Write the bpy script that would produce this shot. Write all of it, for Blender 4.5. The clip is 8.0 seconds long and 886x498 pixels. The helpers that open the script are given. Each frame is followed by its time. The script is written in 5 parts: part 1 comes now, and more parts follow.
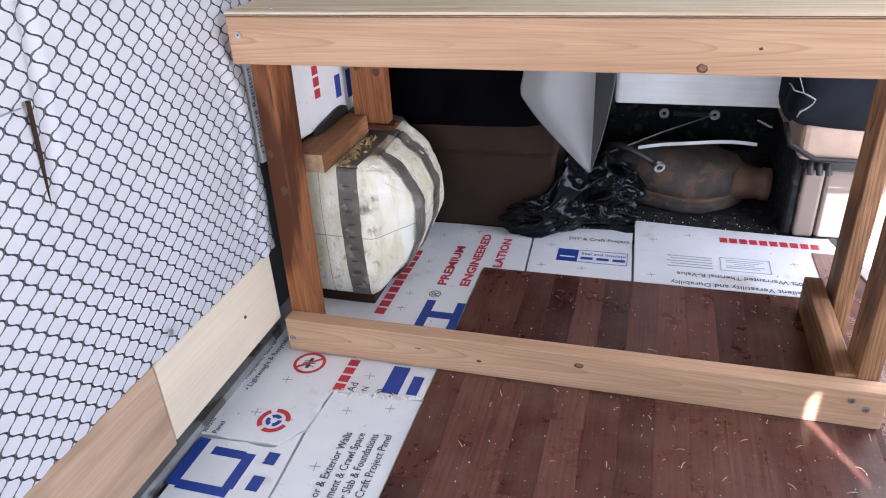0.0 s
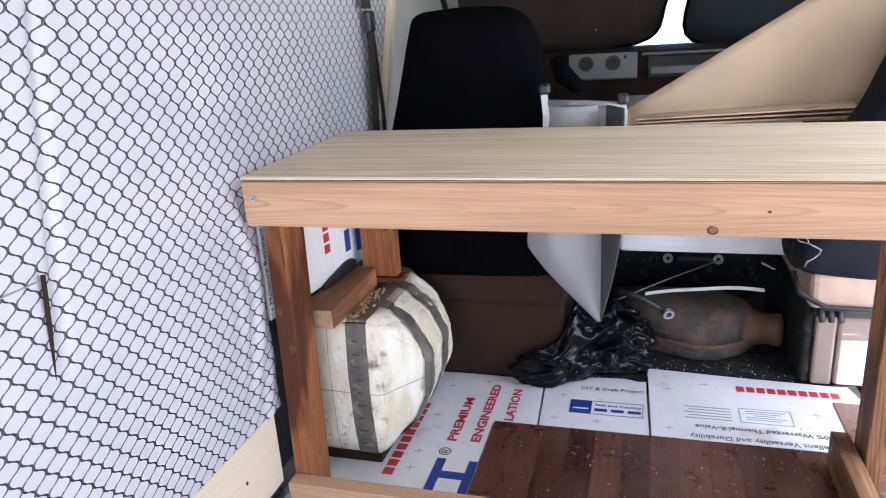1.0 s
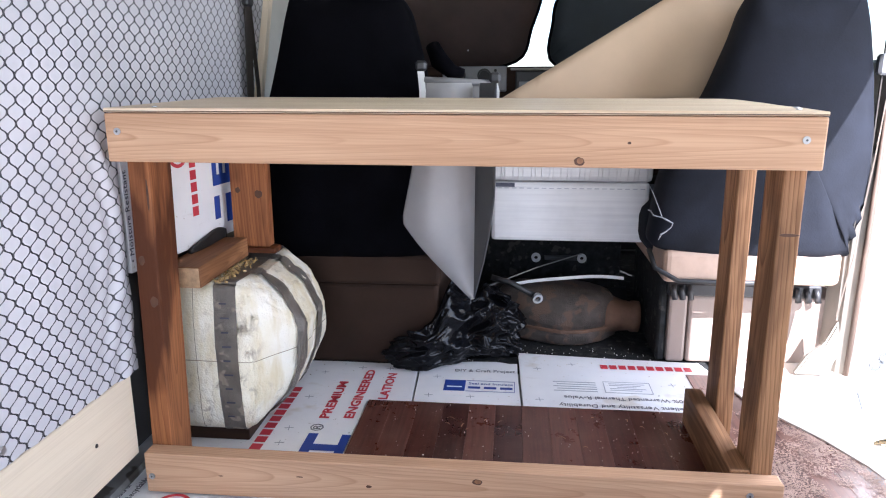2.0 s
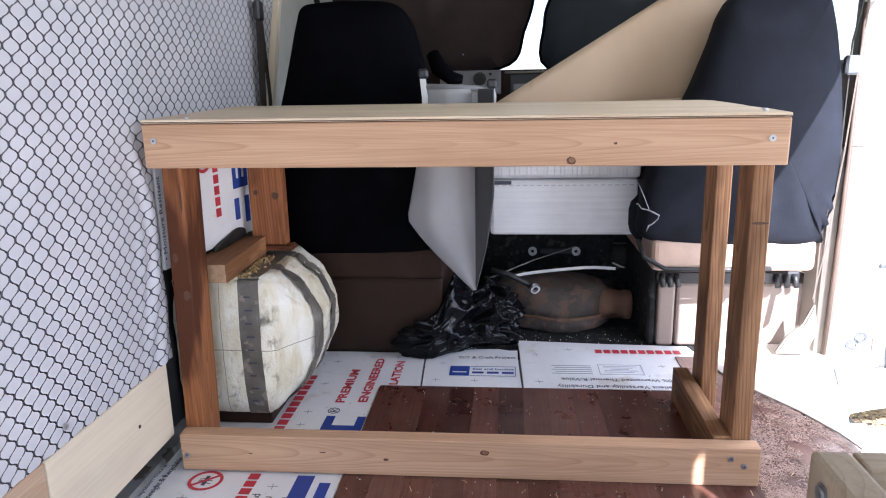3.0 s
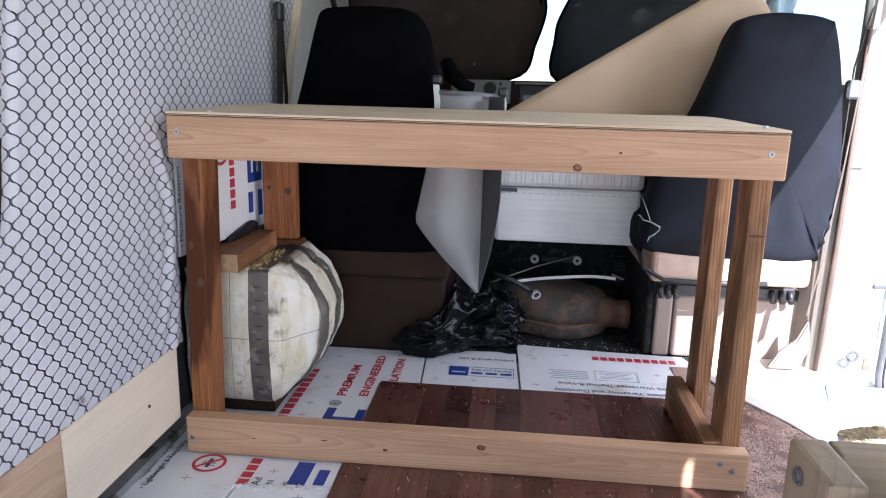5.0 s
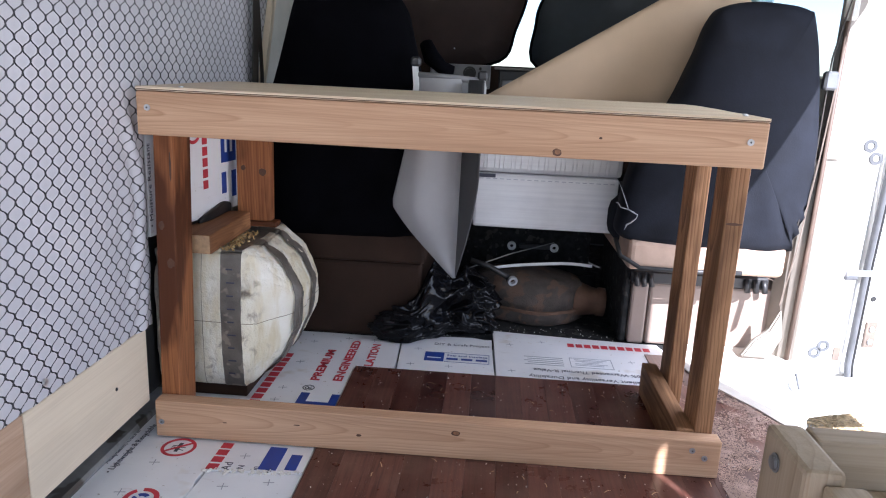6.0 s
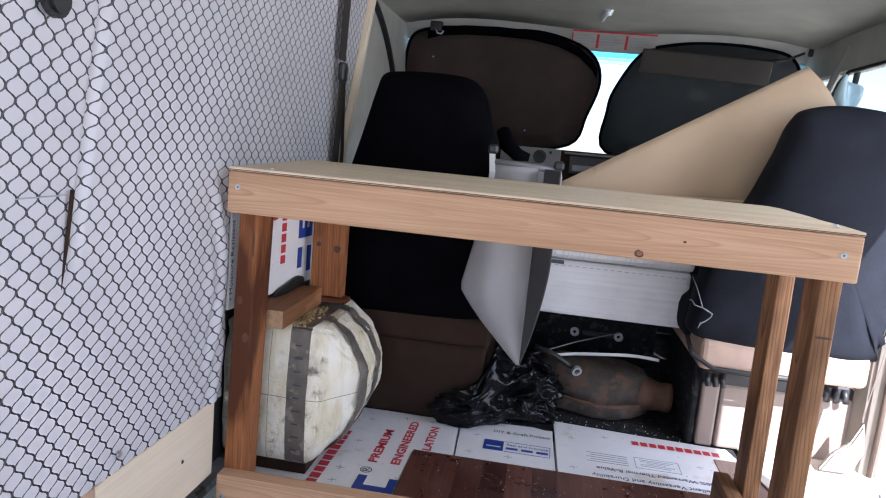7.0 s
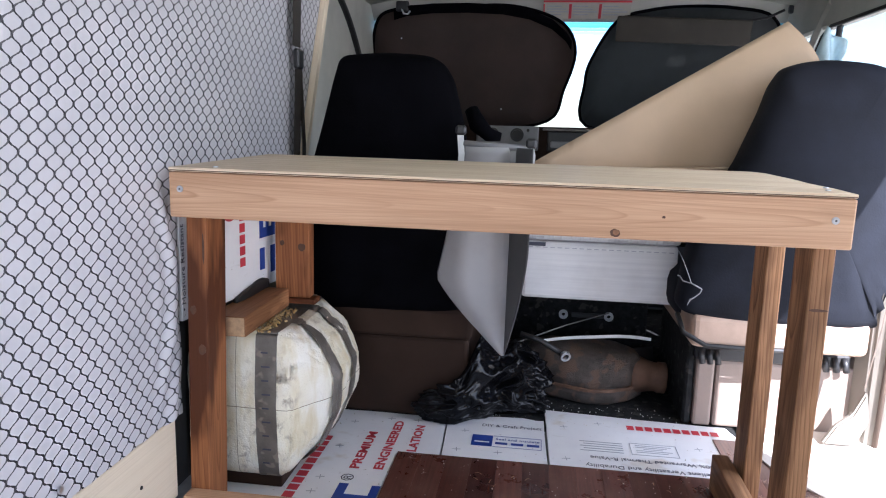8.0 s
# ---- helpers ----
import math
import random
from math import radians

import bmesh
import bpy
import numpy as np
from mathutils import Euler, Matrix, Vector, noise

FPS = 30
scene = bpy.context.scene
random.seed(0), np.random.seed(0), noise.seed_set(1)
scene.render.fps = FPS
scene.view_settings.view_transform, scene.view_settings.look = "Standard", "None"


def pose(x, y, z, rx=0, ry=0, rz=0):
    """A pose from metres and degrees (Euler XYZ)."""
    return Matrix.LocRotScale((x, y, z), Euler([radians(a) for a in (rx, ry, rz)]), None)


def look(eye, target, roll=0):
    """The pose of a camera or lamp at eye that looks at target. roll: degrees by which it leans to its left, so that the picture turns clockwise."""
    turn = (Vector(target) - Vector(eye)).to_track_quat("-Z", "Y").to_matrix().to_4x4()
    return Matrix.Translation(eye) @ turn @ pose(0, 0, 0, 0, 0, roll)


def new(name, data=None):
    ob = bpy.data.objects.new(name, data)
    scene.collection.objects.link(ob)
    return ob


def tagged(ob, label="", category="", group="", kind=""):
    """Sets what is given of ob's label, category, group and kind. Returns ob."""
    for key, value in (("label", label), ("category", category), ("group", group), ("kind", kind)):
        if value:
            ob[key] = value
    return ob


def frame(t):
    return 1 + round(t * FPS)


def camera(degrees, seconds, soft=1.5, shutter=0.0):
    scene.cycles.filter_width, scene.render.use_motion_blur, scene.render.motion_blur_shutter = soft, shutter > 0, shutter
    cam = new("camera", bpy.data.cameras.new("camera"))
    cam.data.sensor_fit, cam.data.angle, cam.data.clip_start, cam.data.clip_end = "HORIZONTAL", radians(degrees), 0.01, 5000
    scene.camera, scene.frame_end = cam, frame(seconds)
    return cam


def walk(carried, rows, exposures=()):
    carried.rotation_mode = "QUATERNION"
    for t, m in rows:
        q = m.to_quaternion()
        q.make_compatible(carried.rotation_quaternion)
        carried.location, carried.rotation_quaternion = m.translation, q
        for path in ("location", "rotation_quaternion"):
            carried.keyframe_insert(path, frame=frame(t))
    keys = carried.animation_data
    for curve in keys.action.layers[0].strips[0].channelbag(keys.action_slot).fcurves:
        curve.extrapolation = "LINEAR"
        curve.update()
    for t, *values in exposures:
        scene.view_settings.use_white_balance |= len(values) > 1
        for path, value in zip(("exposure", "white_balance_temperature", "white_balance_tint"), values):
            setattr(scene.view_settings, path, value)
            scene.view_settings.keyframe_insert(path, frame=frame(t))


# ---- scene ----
cam = camera(64.9, 8.0, soft=1.1)
PATH = [
    (0, (0.755, -1.15, 0.969), (0.224, 0.522, 0.009), -3.5),
    (0.5, (0.743, -1.124, 0.96), (0.179, 0.572, 0.064), -4.8),
    (0.7, (0.737, -1.132, 0.982), (0.216, 0.629, 0.191), -2.9),
    (1, (0.727, -1.121, 1.007), (0.173, 0.701, 0.395), -3.8),
    (1.2, (0.716, -1.116, 0.977), (0.249, 0.719, 0.336), -4.2),
    (1.5, (0.729, -1.128, 0.941), (0.305, 0.735, 0.351), -1.6),
    (1.8, (0.728, -1.163, 0.84), (0.47, 0.778, 0.448), -0.1),
    (2, (0.721, -1.182, 0.804), (0.524, 0.752, 0.336), -0.2),
    (2.2, (0.717, -1.209, 0.793), (0.538, 0.709, 0.258), -1.6),
    (3.3, (0.71, -1.357, 0.83), (0.521, 0.581, 0.374), -0.8),
    (3.5, (0.724, -1.376, 0.824), (0.532, 0.559, 0.356), 0.0),
    (4, (0.706, -1.379, 0.814), (0.509, 0.55, 0.322), 1.5),
    (4.2, (0.702, -1.381, 0.819), (0.522, 0.555, 0.351), 1.4),
    (5.3, (0.703, -1.371, 0.811), (0.517, 0.57, 0.367), 1.3),
    (5.5, (0.704, -1.371, 0.809), (0.553, 0.571, 0.353), 1.5),
    (6, (0.701, -1.356, 0.803), (0.584, 0.583, 0.325), 2.6),
    (6.5, (0.674, -1.335, 0.796), (0.405, 0.59, 0.324), 3.0),
    (6.7, (0.663, -1.336, 0.814), (0.42, 0.611, 0.424), 3.2),
    (7, (0.647, -1.348, 0.847), (0.369, 0.61, 0.546), 5.2),
    (7.3, (0.653, -1.325, 0.855), (0.416, 0.636, 0.542), 6.6),
    (7.5, (0.649, -1.294, 0.857), (0.471, 0.671, 0.531), 6.3),
    (8, (0.692, -1.237, 0.846), (0.431, 0.716, 0.504), 1.5),
]
EXPOSURES = [(t, e, 5550, 16) for t, e in ((0, 2.86), (1.0, 2.98), (1.5, 2.96), (2.0, 2.90), (3.5, 2.55), (4.0, 2.53), (5.5, 2.33), (6.5, 2.30), (7.0, 2.43), (8.0, 2.55))]
walk(cam, [(t, look(eye, target, roll)) for t, eye, target, roll in PATH], EXPOSURES)
SKY, REAR, SIDE = 0.06, 1.3, 2.6

# ---- world and light ----
world = bpy.data.worlds.new("world")
scene.world = world
world.use_nodes = True
wn = world.node_tree
wn.nodes.clear()
sky = wn.nodes.new("ShaderNodeTexSky")
sky.sky_type = "NISHITA"
sky.sun_disc = False
SUN = Vector((0.526, -1.03, 1.0)).normalized()
sky.sun_elevation = math.asin(SUN.z)
sky.sun_rotation = math.atan2(SUN.x, SUN.y)
wbg = wn.nodes.new("ShaderNodeBackground")
wbg.inputs["Strength"].default_value = SKY
wout = wn.nodes.new("ShaderNodeOutputWorld")
wn.links.new(sky.outputs[0], wbg.inputs["Color"])
wn.links.new(wbg.outputs[0], wout.inputs["Surface"])

sun = new("sun", bpy.data.lights.new("sun", "SUN"))
sun.data.energy, sun.data.angle, sun.data.color = 5.0, radians(0.5), (1.0, 0.95, 0.88)
sun.matrix_world = look(SUN * 20, (0, 0, 0))

# daylight through the open rear doors and through the side doorway
rear = new("rear_daylight", bpy.data.lights.new("rear_daylight", "AREA"))
rear.data.shape, rear.data.size, rear.data.size_y = "RECTANGLE", 1.5, 0.7
rear.data.energy, rear.data.color = REAR, (0.86, 0.93, 1.0)
rear.matrix_world = look((0.85, -2.62, 1.02), (0.7, 0.0, 0.35))
side = new("side_daylight", bpy.data.lights.new("side_daylight", "AREA"))
side.data.shape, side.data.size, side.data.size_y = "RECTANGLE", 0.82, 1.2
side.data.energy, side.data.color = SIDE, (1.0, 0.98, 0.95)
side.matrix_world = look((1.80, 0.13, 0.68), (0.6, 0.10, 0.45))


# ---- materials ----
def material(name, rough=0.6, metal=0.0):
    m = bpy.data.materials.new(name)
    m.use_nodes = True
    b = m.node_tree.nodes["Principled BSDF"]
    b.inputs["Roughness"].default_value = rough
    b.inputs["Metallic"].default_value = metal
    return m, m.node_tree, b


def nd(nt, kind, **inputs):
    n = nt.nodes.new(kind)
    for k, v in inputs.items():
        n.inputs[k.replace("_", " ")].default_value = v
    return n


def mth(nt, op, a, b=None, c=None):
    n = nt.nodes.new("ShaderNodeMath")
    n.operation = op
    for i, v in enumerate((a, b, c)):
        if v is None:
            continue
        if isinstance(v, (int, float)):
            n.inputs[i].default_value = v
        else:
            nt.links.new(v, n.inputs[i])
    return n.outputs[0]


def ramp(nt, fac, stops, mode="LINEAR"):
    n = nt.nodes.new("ShaderNodeValToRGB")
    n.color_ramp.interpolation = mode
    e = n.color_ramp.elements
    while len(e) < len(stops):
        e.new(0.5)
    for el, (p, c) in zip(e, stops):
        el.position = p
        el.color = (*c, 1) if len(c) == 3 else c
    nt.links.new(fac, n.inputs[0])
    return n.outputs[0]


def mix(nt, fac, a, b, mode="MIX"):
    n = nt.nodes.new("ShaderNodeMix")
    n.data_type, n.blend_type = "RGBA", mode
    for sock, v in ((n.inputs[0], fac), (n.inputs[6], a), (n.inputs[7], b)):
        if isinstance(v, (int, float)):
            sock.default_value = v
        elif isinstance(v, tuple):
            sock.default_value = (*v, 1)
        else:
            nt.links.new(v, sock)
    return n.outputs[2]


def coords(nt, scale=(1, 1, 1), space="Object", shift=True):
    tc = nt.nodes.new("ShaderNodeTexCoord")
    out = tc.outputs[space]
    if shift:
        oi = nt.nodes.new("ShaderNodeObjectInfo")
        v = nt.nodes.new("ShaderNodeVectorMath")
        v.operation = "MULTIPLY_ADD"
        cx = nt.nodes.new("ShaderNodeCombineXYZ")
        for i in range(3):
            nt.links.new(oi.outputs["Random"], cx.inputs[i])
        nt.links.new(cx.outputs[0], v.inputs[0])
        v.inputs[1].default_value = (7.3, 3.1, 5.7)
        nt.links.new(out, v.inputs[2])
        out = v.outputs[0]
    mp = nt.nodes.new("ShaderNodeMapping")
    mp.inputs["Scale"].default_value = scale
    nt.links.new(out, mp.inputs["Vector"])
    return mp.outputs[0]


def noise_tex(nt, vec, scale, detail=4.0, rough=0.55, distortion=0.0):
    n = nd(nt, "ShaderNodeTexNoise", Scale=scale, Detail=detail, Roughness=rough, Distortion=distortion)
    nt.links.new(vec, n.inputs["Vector"])
    return n.outputs["Fac"]


def bump(nt, b, height, strength=0.3, dist=0.002):
    n = nd(nt, "ShaderNodeBump", Strength=strength, Distance=dist)
    nt.links.new(height, n.inputs["Height"])
    nt.links.new(n.outputs[0], b.inputs["Normal"])


def plain(name, colour, rough=0.6, metal=0.0, vary=0.12, scale=12.0, grain=0.15, dist=0.001, spots=None):
    """One colour with broad and fine variation and a fine relief."""
    m, nt, b = material(name, rough, metal)
    v = coords(nt)
    big = noise_tex(nt, v, scale, 3)
    fine = noise_tex(nt, v, scale * 14, 3)
    dark = tuple(c * (1 - vary) for c in colour)
    light = tuple(min(1, c * (1 + vary)) for c in colour)
    col = ramp(nt, big, [(0.3, dark), (0.7, light)])
    col = mix(nt, mth(nt, "MULTIPLY", fine, vary), col, tuple(c * 0.6 for c in colour))
    if spots:
        s = noise_tex(nt, v, spots[1], 2)
        col = mix(nt, ramp(nt, s, [(spots[2], (0, 0, 0)), (spots[2] + 0.04, (1, 1, 1))]), col, spots[0])
    nt.links.new(col, b.inputs["Base Color"])
    bump(nt, b, fine, grain, dist)
    r = mth(nt, "MULTIPLY_ADD", big, 0.16, rough - 0.08)
    nt.links.new(r, b.inputs["Roughness"])
    if rough >= 0.85:
        b.inputs["Specular IOR Level"].default_value = 0.15
    return m


def wood(name, light, dark, ring=130.0, rough=0.6, stain=0.25, figure=0.8, bend=0.055, slope=0.0):
    """Sawn timber; the grain runs along the board's own x axis."""
    m, nt, b = material(name, rough)
    b.inputs["Specular IOR Level"].default_value = 0.2
    v = coords(nt, (1, 1, 1))
    warp = noise_tex(nt, coords(nt, (1.3, 7, 7)), 1.0, 3, 0.5, 0.4)
    sep = nt.nodes.new("ShaderNodeSeparateXYZ")
    nt.links.new(v, sep.inputs[0])
    tc = nt.nodes.new("ShaderNodeTexCoord")
    s2 = nt.nodes.new("ShaderNodeSeparateXYZ")
    nt.links.new(tc.outputs["Object"], s2.inputs[0])
    # rings round a pith that lies a little outside the board
    oi = nt.nodes.new("ShaderNodeObjectInfo")
    yy = mth(nt, "ADD", s2.outputs[1], mth(nt, "MULTIPLY_ADD", oi.outputs["Random"], 0.05, 0.03))
    zz = mth(nt, "ADD", s2.outputs[2], mth(nt, "MULTIPLY_ADD", oi.outputs["Random"], -0.04, 0.01))
    r = mth(nt, "SQRT", mth(nt, "ADD", mth(nt, "MULTIPLY", yy, yy), mth(nt, "MULTIPLY", zz, zz)))
    r = mth(nt, "ADD", r, mth(nt, "MULTIPLY", warp, bend))
    r = mth(nt, "ADD", r, mth(nt, "MULTIPLY", s2.outputs[0], slope))
    saw = mth(nt, "FRACT", mth(nt, "MULTIPLY", r, ring))
    line = ramp(nt, saw, [(0.0, (0, 0, 0)), (0.5, (0.12, 0.12, 0.12)), (0.80, (0.45, 0.45, 0.45)), (0.93, (1, 1, 1)), (1.0, (0, 0, 0))])
    strength = ramp(nt, noise_tex(nt, coords(nt, (2, 9, 9)), 1.0, 2), [(0.3, (0.35, 0.35, 0.35)), (0.7, (1, 1, 1))])
    fib = noise_tex(nt, coords(nt, (4, 330, 330)), 1.0, 4, 0.65)
    blot = noise_tex(nt, coords(nt, (3, 12, 12)), 1.0, 3)
    col = mix(nt, mth(nt, "MULTIPLY", mth(nt, "MULTIPLY", line, strength), figure), light, dark)
    mid = noise_tex(nt, coords(nt, (1.6, 70, 70)), 1.0, 3, 0.6)
    col = mix(nt, ramp(nt, mid, [(0.46, (0, 0, 0)), (0.66, (figure * 0.55, figure * 0.55, figure * 0.55))]), col, dark)
    col = mix(nt, ramp(nt, fib, [(0.40, (0, 0, 0)), (0.70, (0.35, 0.35, 0.35))]), col, tuple(c * 0.85 for c in dark))
    col = mix(nt, ramp(nt, blot, [(0.45, (0, 0, 0)), (0.58, (stain, stain, stain))]), col, tuple(c * 0.55 for c in dark))
    nt.links.new(col, b.inputs["Base Color"])
    bump(nt, b, mth(nt, "ADD", fib, mth(nt, "MULTIPLY", line, 0.5)), 0.25, 0.0008)
    return m


PINE = wood("pine", (0.61, 0.395, 0.252), (0.38, 0.210, 0.112), 210, 0.6, 0.12, 0.75, 0.03, 0.032)
PINE_TOP = wood("pine_plywood", (0.86, 0.745, 0.58), (0.52, 0.36, 0.21), 260, 0.5, 0.08, 1.0, 0.03, 0.004)
FIR = wood("reddish_fir", (0.36, 0.145, 0.055), (0.13, 0.040, 0.015), 150, 0.62, 0.95, 0.9, 0.04, 0.03)
OFFCUT = wood("fir_offcut", (0.46, 0.235, 0.11), (0.20, 0.080, 0.032), 150, 0.62, 0.6, 0.9, 0.03, 0.05)
DARK_WOOD = wood("dark_stained_board", (0.050, 0.028, 0.018), (0.030, 0.015, 0.010), 60, 0.6, 0.3)
TREATED = wood("weathered_pine", (0.40, 0.220, 0.110), (0.10, 0.043, 0.019), 190, 0.65, 0.55, 1.0, 0.035, 0.03)
PLY = wood("plywood_sheet", (0.74, 0.645, 0.50), (0.67, 0.56, 0.415), 14, 0.6, 0.12, 0.35)
PLY_DARK = wood("plywood_sheet_tan", (0.50, 0.355, 0.25), (0.38, 0.245, 0.155), 40, 0.6, 0.45, 0.8, 0.06, 0.05)


def facer():
    """White printed facer: broad greying, small brown stains, scuffed specks and faint dents."""
    m, nt, b = material("foam_white_facer", 0.4)
    v = coords(nt)
    col = ramp(nt, noise_tex(nt, v, 7, 3), [(0.3, (0.76, 0.77, 0.80)), (0.7, (0.84, 0.85, 0.865))])
    stain = noise_tex(nt, v, 8, 3, 0.6)
    col = mix(nt, ramp(nt, stain, [(0.63, (0, 0, 0)), (0.72, (0.6, 0.6, 0.6))]), col, (0.58, 0.52, 0.43))
    speck = noise_tex(nt, v, 85, 3, 0.6)
    col = mix(nt, ramp(nt, speck, [(0.69, (0, 0, 0)), (0.73, (0.65, 0.65, 0.65))]), col, (0.30, 0.24, 0.19))
    scuff = noise_tex(nt, coords(nt, (14, 60, 14)), 1.0, 4, 0.7)
    col = mix(nt, ramp(nt, scuff, [(0.62, (0, 0, 0)), (0.74, (0.35, 0.35, 0.35))]), col, (0.50, 0.48, 0.46))
    nt.links.new(col, b.inputs["Base Color"])
    nt.links.new(mth(nt, "MULTIPLY_ADD", stain, 0.3, 0.22), b.inputs["Roughness"])
    bump(nt, b, mth(nt, "ADD", noise_tex(nt, v, 22, 3), mth(nt, "MULTIPLY", speck, 0.3)), 0.3, 0.002)
    return m


def aged_foam():
    """Old expanded foam: cream, with ochre runs, brown grime in the pits and a beaded skin."""
    m, nt, b = material("aged_foam", 0.75)
    v = coords(nt, shift=False)
    col = ramp(nt, noise_tex(nt, v, 9, 3), [(0.3, (0.83, 0.775, 0.61)), (0.7, (0.93, 0.905, 0.82))])
    run = noise_tex(nt, coords(nt, (22, 22, 5), shift=False), 1.0, 3, 0.6)
    col = mix(nt, ramp(nt, run, [(0.46, (0, 0, 0)), (0.66, (0.8, 0.8, 0.8))]), col, (0.70, 0.60, 0.37))
    pit = noise_tex(nt, v, 34, 4, 0.65, 0.4)
    grime = noise_tex(nt, v, 6.5, 4, 0.6)
    soil = mth(nt, "MULTIPLY", ramp(nt, pit, [(0.52, (0, 0, 0)), (0.66, (1, 1, 1))]), ramp(nt, grime, [(0.46, (0, 0, 0)), (0.62, (0.75, 0.75, 0.75))]))
    col = mix(nt, soil, col, (0.30, 0.24, 0.17))
    bead = nd(nt, "ShaderNodeTexVoronoi", Scale=240.0)
    nt.links.new(v, bead.inputs["Vector"])
    nt.links.new(col, b.inputs["Base Color"])
    bump(nt, b, mth(nt, "ADD", mth(nt, "MULTIPLY", pit, -1.0), mth(nt, "MULTIPLY", bead.outputs["Distance"], -0.25)), 0.75, 0.006)
    return m


FOAM_WHITE = facer()
FOAM_EDGE = plain("foam_core", (0.72, 0.69, 0.64), 0.8, 0, 0.08, 60, 0.5, 0.002)
OLD_FOAM = aged_foam()
TAPE = plain("grey_duct_tape", (0.155, 0.138, 0.118), 0.36, 0, 0.3, 22, 0.5, 0.003, ((0.26, 0.225, 0.18), 24, 0.60))
INK_RED = plain("red_ink", (0.52, 0.035, 0.055), 0.5, 0, 0.06, 40)
INK_BLUE = plain("blue_ink", (0.02, 0.055, 0.30), 0.5, 0, 0.08, 40)
INK_DARK = plain("dark_ink", (0.05, 0.055, 0.085), 0.5, 0, 0.1, 40)
INK_GREY = plain("grey_ink", (0.33, 0.35, 0.40), 0.5, 0, 0.1, 40)
BLACK_CLOTH = plain("black_seat_cloth", (0.0026, 0.0026, 0.0038), 0.9, 0, 0.35, 14, 0.4, 0.0012)
BLACK_CLOTH.node_tree.nodes["Principled BSDF"].inputs["Specular IOR Level"].default_value = 0.03
NAVY_CLOTH = plain("navy_seat_cloth", (0.0090, 0.0102, 0.0150), 0.85, 0, 0.3, 14, 0.4, 0.0012)
BROWN_PLASTIC = plain("brown_trim_plastic", (0.036, 0.0215, 0.0155), 0.86, 0, 0.2, 8, 0.3, 0.001)
TAN_PLASTIC = plain("tan_trim_plastic", (0.24, 0.185, 0.155), 0.5, 0, 0.12, 8, 0.3, 0.001)
TAN_VINYL = plain("tan_vinyl", (0.40, 0.285, 0.215), 0.5, 0, 0.12, 20, 0.3, 0.001)
CARPET = plain("black_carpet", (0.024, 0.0245, 0.025), 0.95, 0, 0.5, 40, 0.9, 0.004, ((0.055, 0.052, 0.048), 30, 0.60))
DARK_PLASTIC = plain("dark_plastic", (0.02, 0.02, 0.022), 0.45, 0, 0.2, 20, 0.3)
RUBBER = plain("black_rubber", (0.012, 0.012, 0.013), 0.5, 0, 0.3, 20, 0.3)
HEADLINER = plain("grey_headliner", (0.42, 0.42, 0.355), 0.85, 0, 0.10, 5, 0.3, 0.001)
TRIM_GREY = plain("grey_trim", (0.43, 0.43, 0.39), 0.6, 0, 0.1, 8, 0.2)
BODY_METAL = plain("grey_floor_metal", (0.27, 0.275, 0.275), 0.55, 0.2, 0.3, 15, 0.3, 0.001, ((0.10, 0.09, 0.08), 14, 0.58))
WHITE_PAINT = plain("white_body_paint", (0.78, 0.78, 0.76), 0.35, 0, 0.04, 6, 0.05)
BEIGE_PAINT = plain("beige_pillar_trim", (0.24, 0.215, 0.185), 0.5, 0, 0.10, 8, 0.15)
STEEL = plain("zinc_steel", (0.55, 0.56, 0.58), 0.35, 1.0, 0.15, 60, 0.2)
RUST = plain("rusty_exhaust_steel", (0.070, 0.055, 0.046), 0.62, 0.1, 0.6, 20, 1.0, 0.006, ((0.108, 0.066, 0.044), 16, 0.54))
RUST_PIPE = plain("rusted_pipe", (0.140, 0.078, 0.050), 0.75, 0.3, 0.3, 20, 0.5, 0.002)
CARDBOARD = plain("brown_cardboard", (0.55, 0.415, 0.285), 0.7, 0, 0.08, 5, 0.2, 0.0008, ((0.42, 0.30, 0.20), 6, 0.62))
SHADE_L = plain("brown_sunshade_cloth", (0.075, 0.052, 0.043), 0.75, 0, 0.2, 6, 0.3)
SHADE_R = plain("charcoal_sunshade_cloth", (0.050, 0.056, 0.058), 0.75, 0, 0.2, 6, 0.3)
GREY_FELT = plain("grey_vinyl_flap", (0.36, 0.36, 0.368), 0.6, 0, 0.08, 7, 0.2)


def stretch_film():
    m, nt, b = material("stretch_film_on_carton", 0.25)
    st = noise_tex(nt, coords(nt, (2.5, 2.5, 90)), 1.0, 4, 0.6)
    bl = noise_tex(nt, coords(nt), 9, 3)
    col = ramp(nt, st, [(0.3, (0.60, 0.60, 0.62)), (0.65, (0.69, 0.69, 0.70))])
    col = mix(nt, ramp(nt, bl, [(0.5, (0, 0, 0)), (0.8, (0.35, 0.35, 0.35))]), col, (0.42, 0.42, 0.44))
    nt.links.new(col, b.inputs["Base Color"])
    bump(nt, b, st, 0.22, 0.002)
    return m


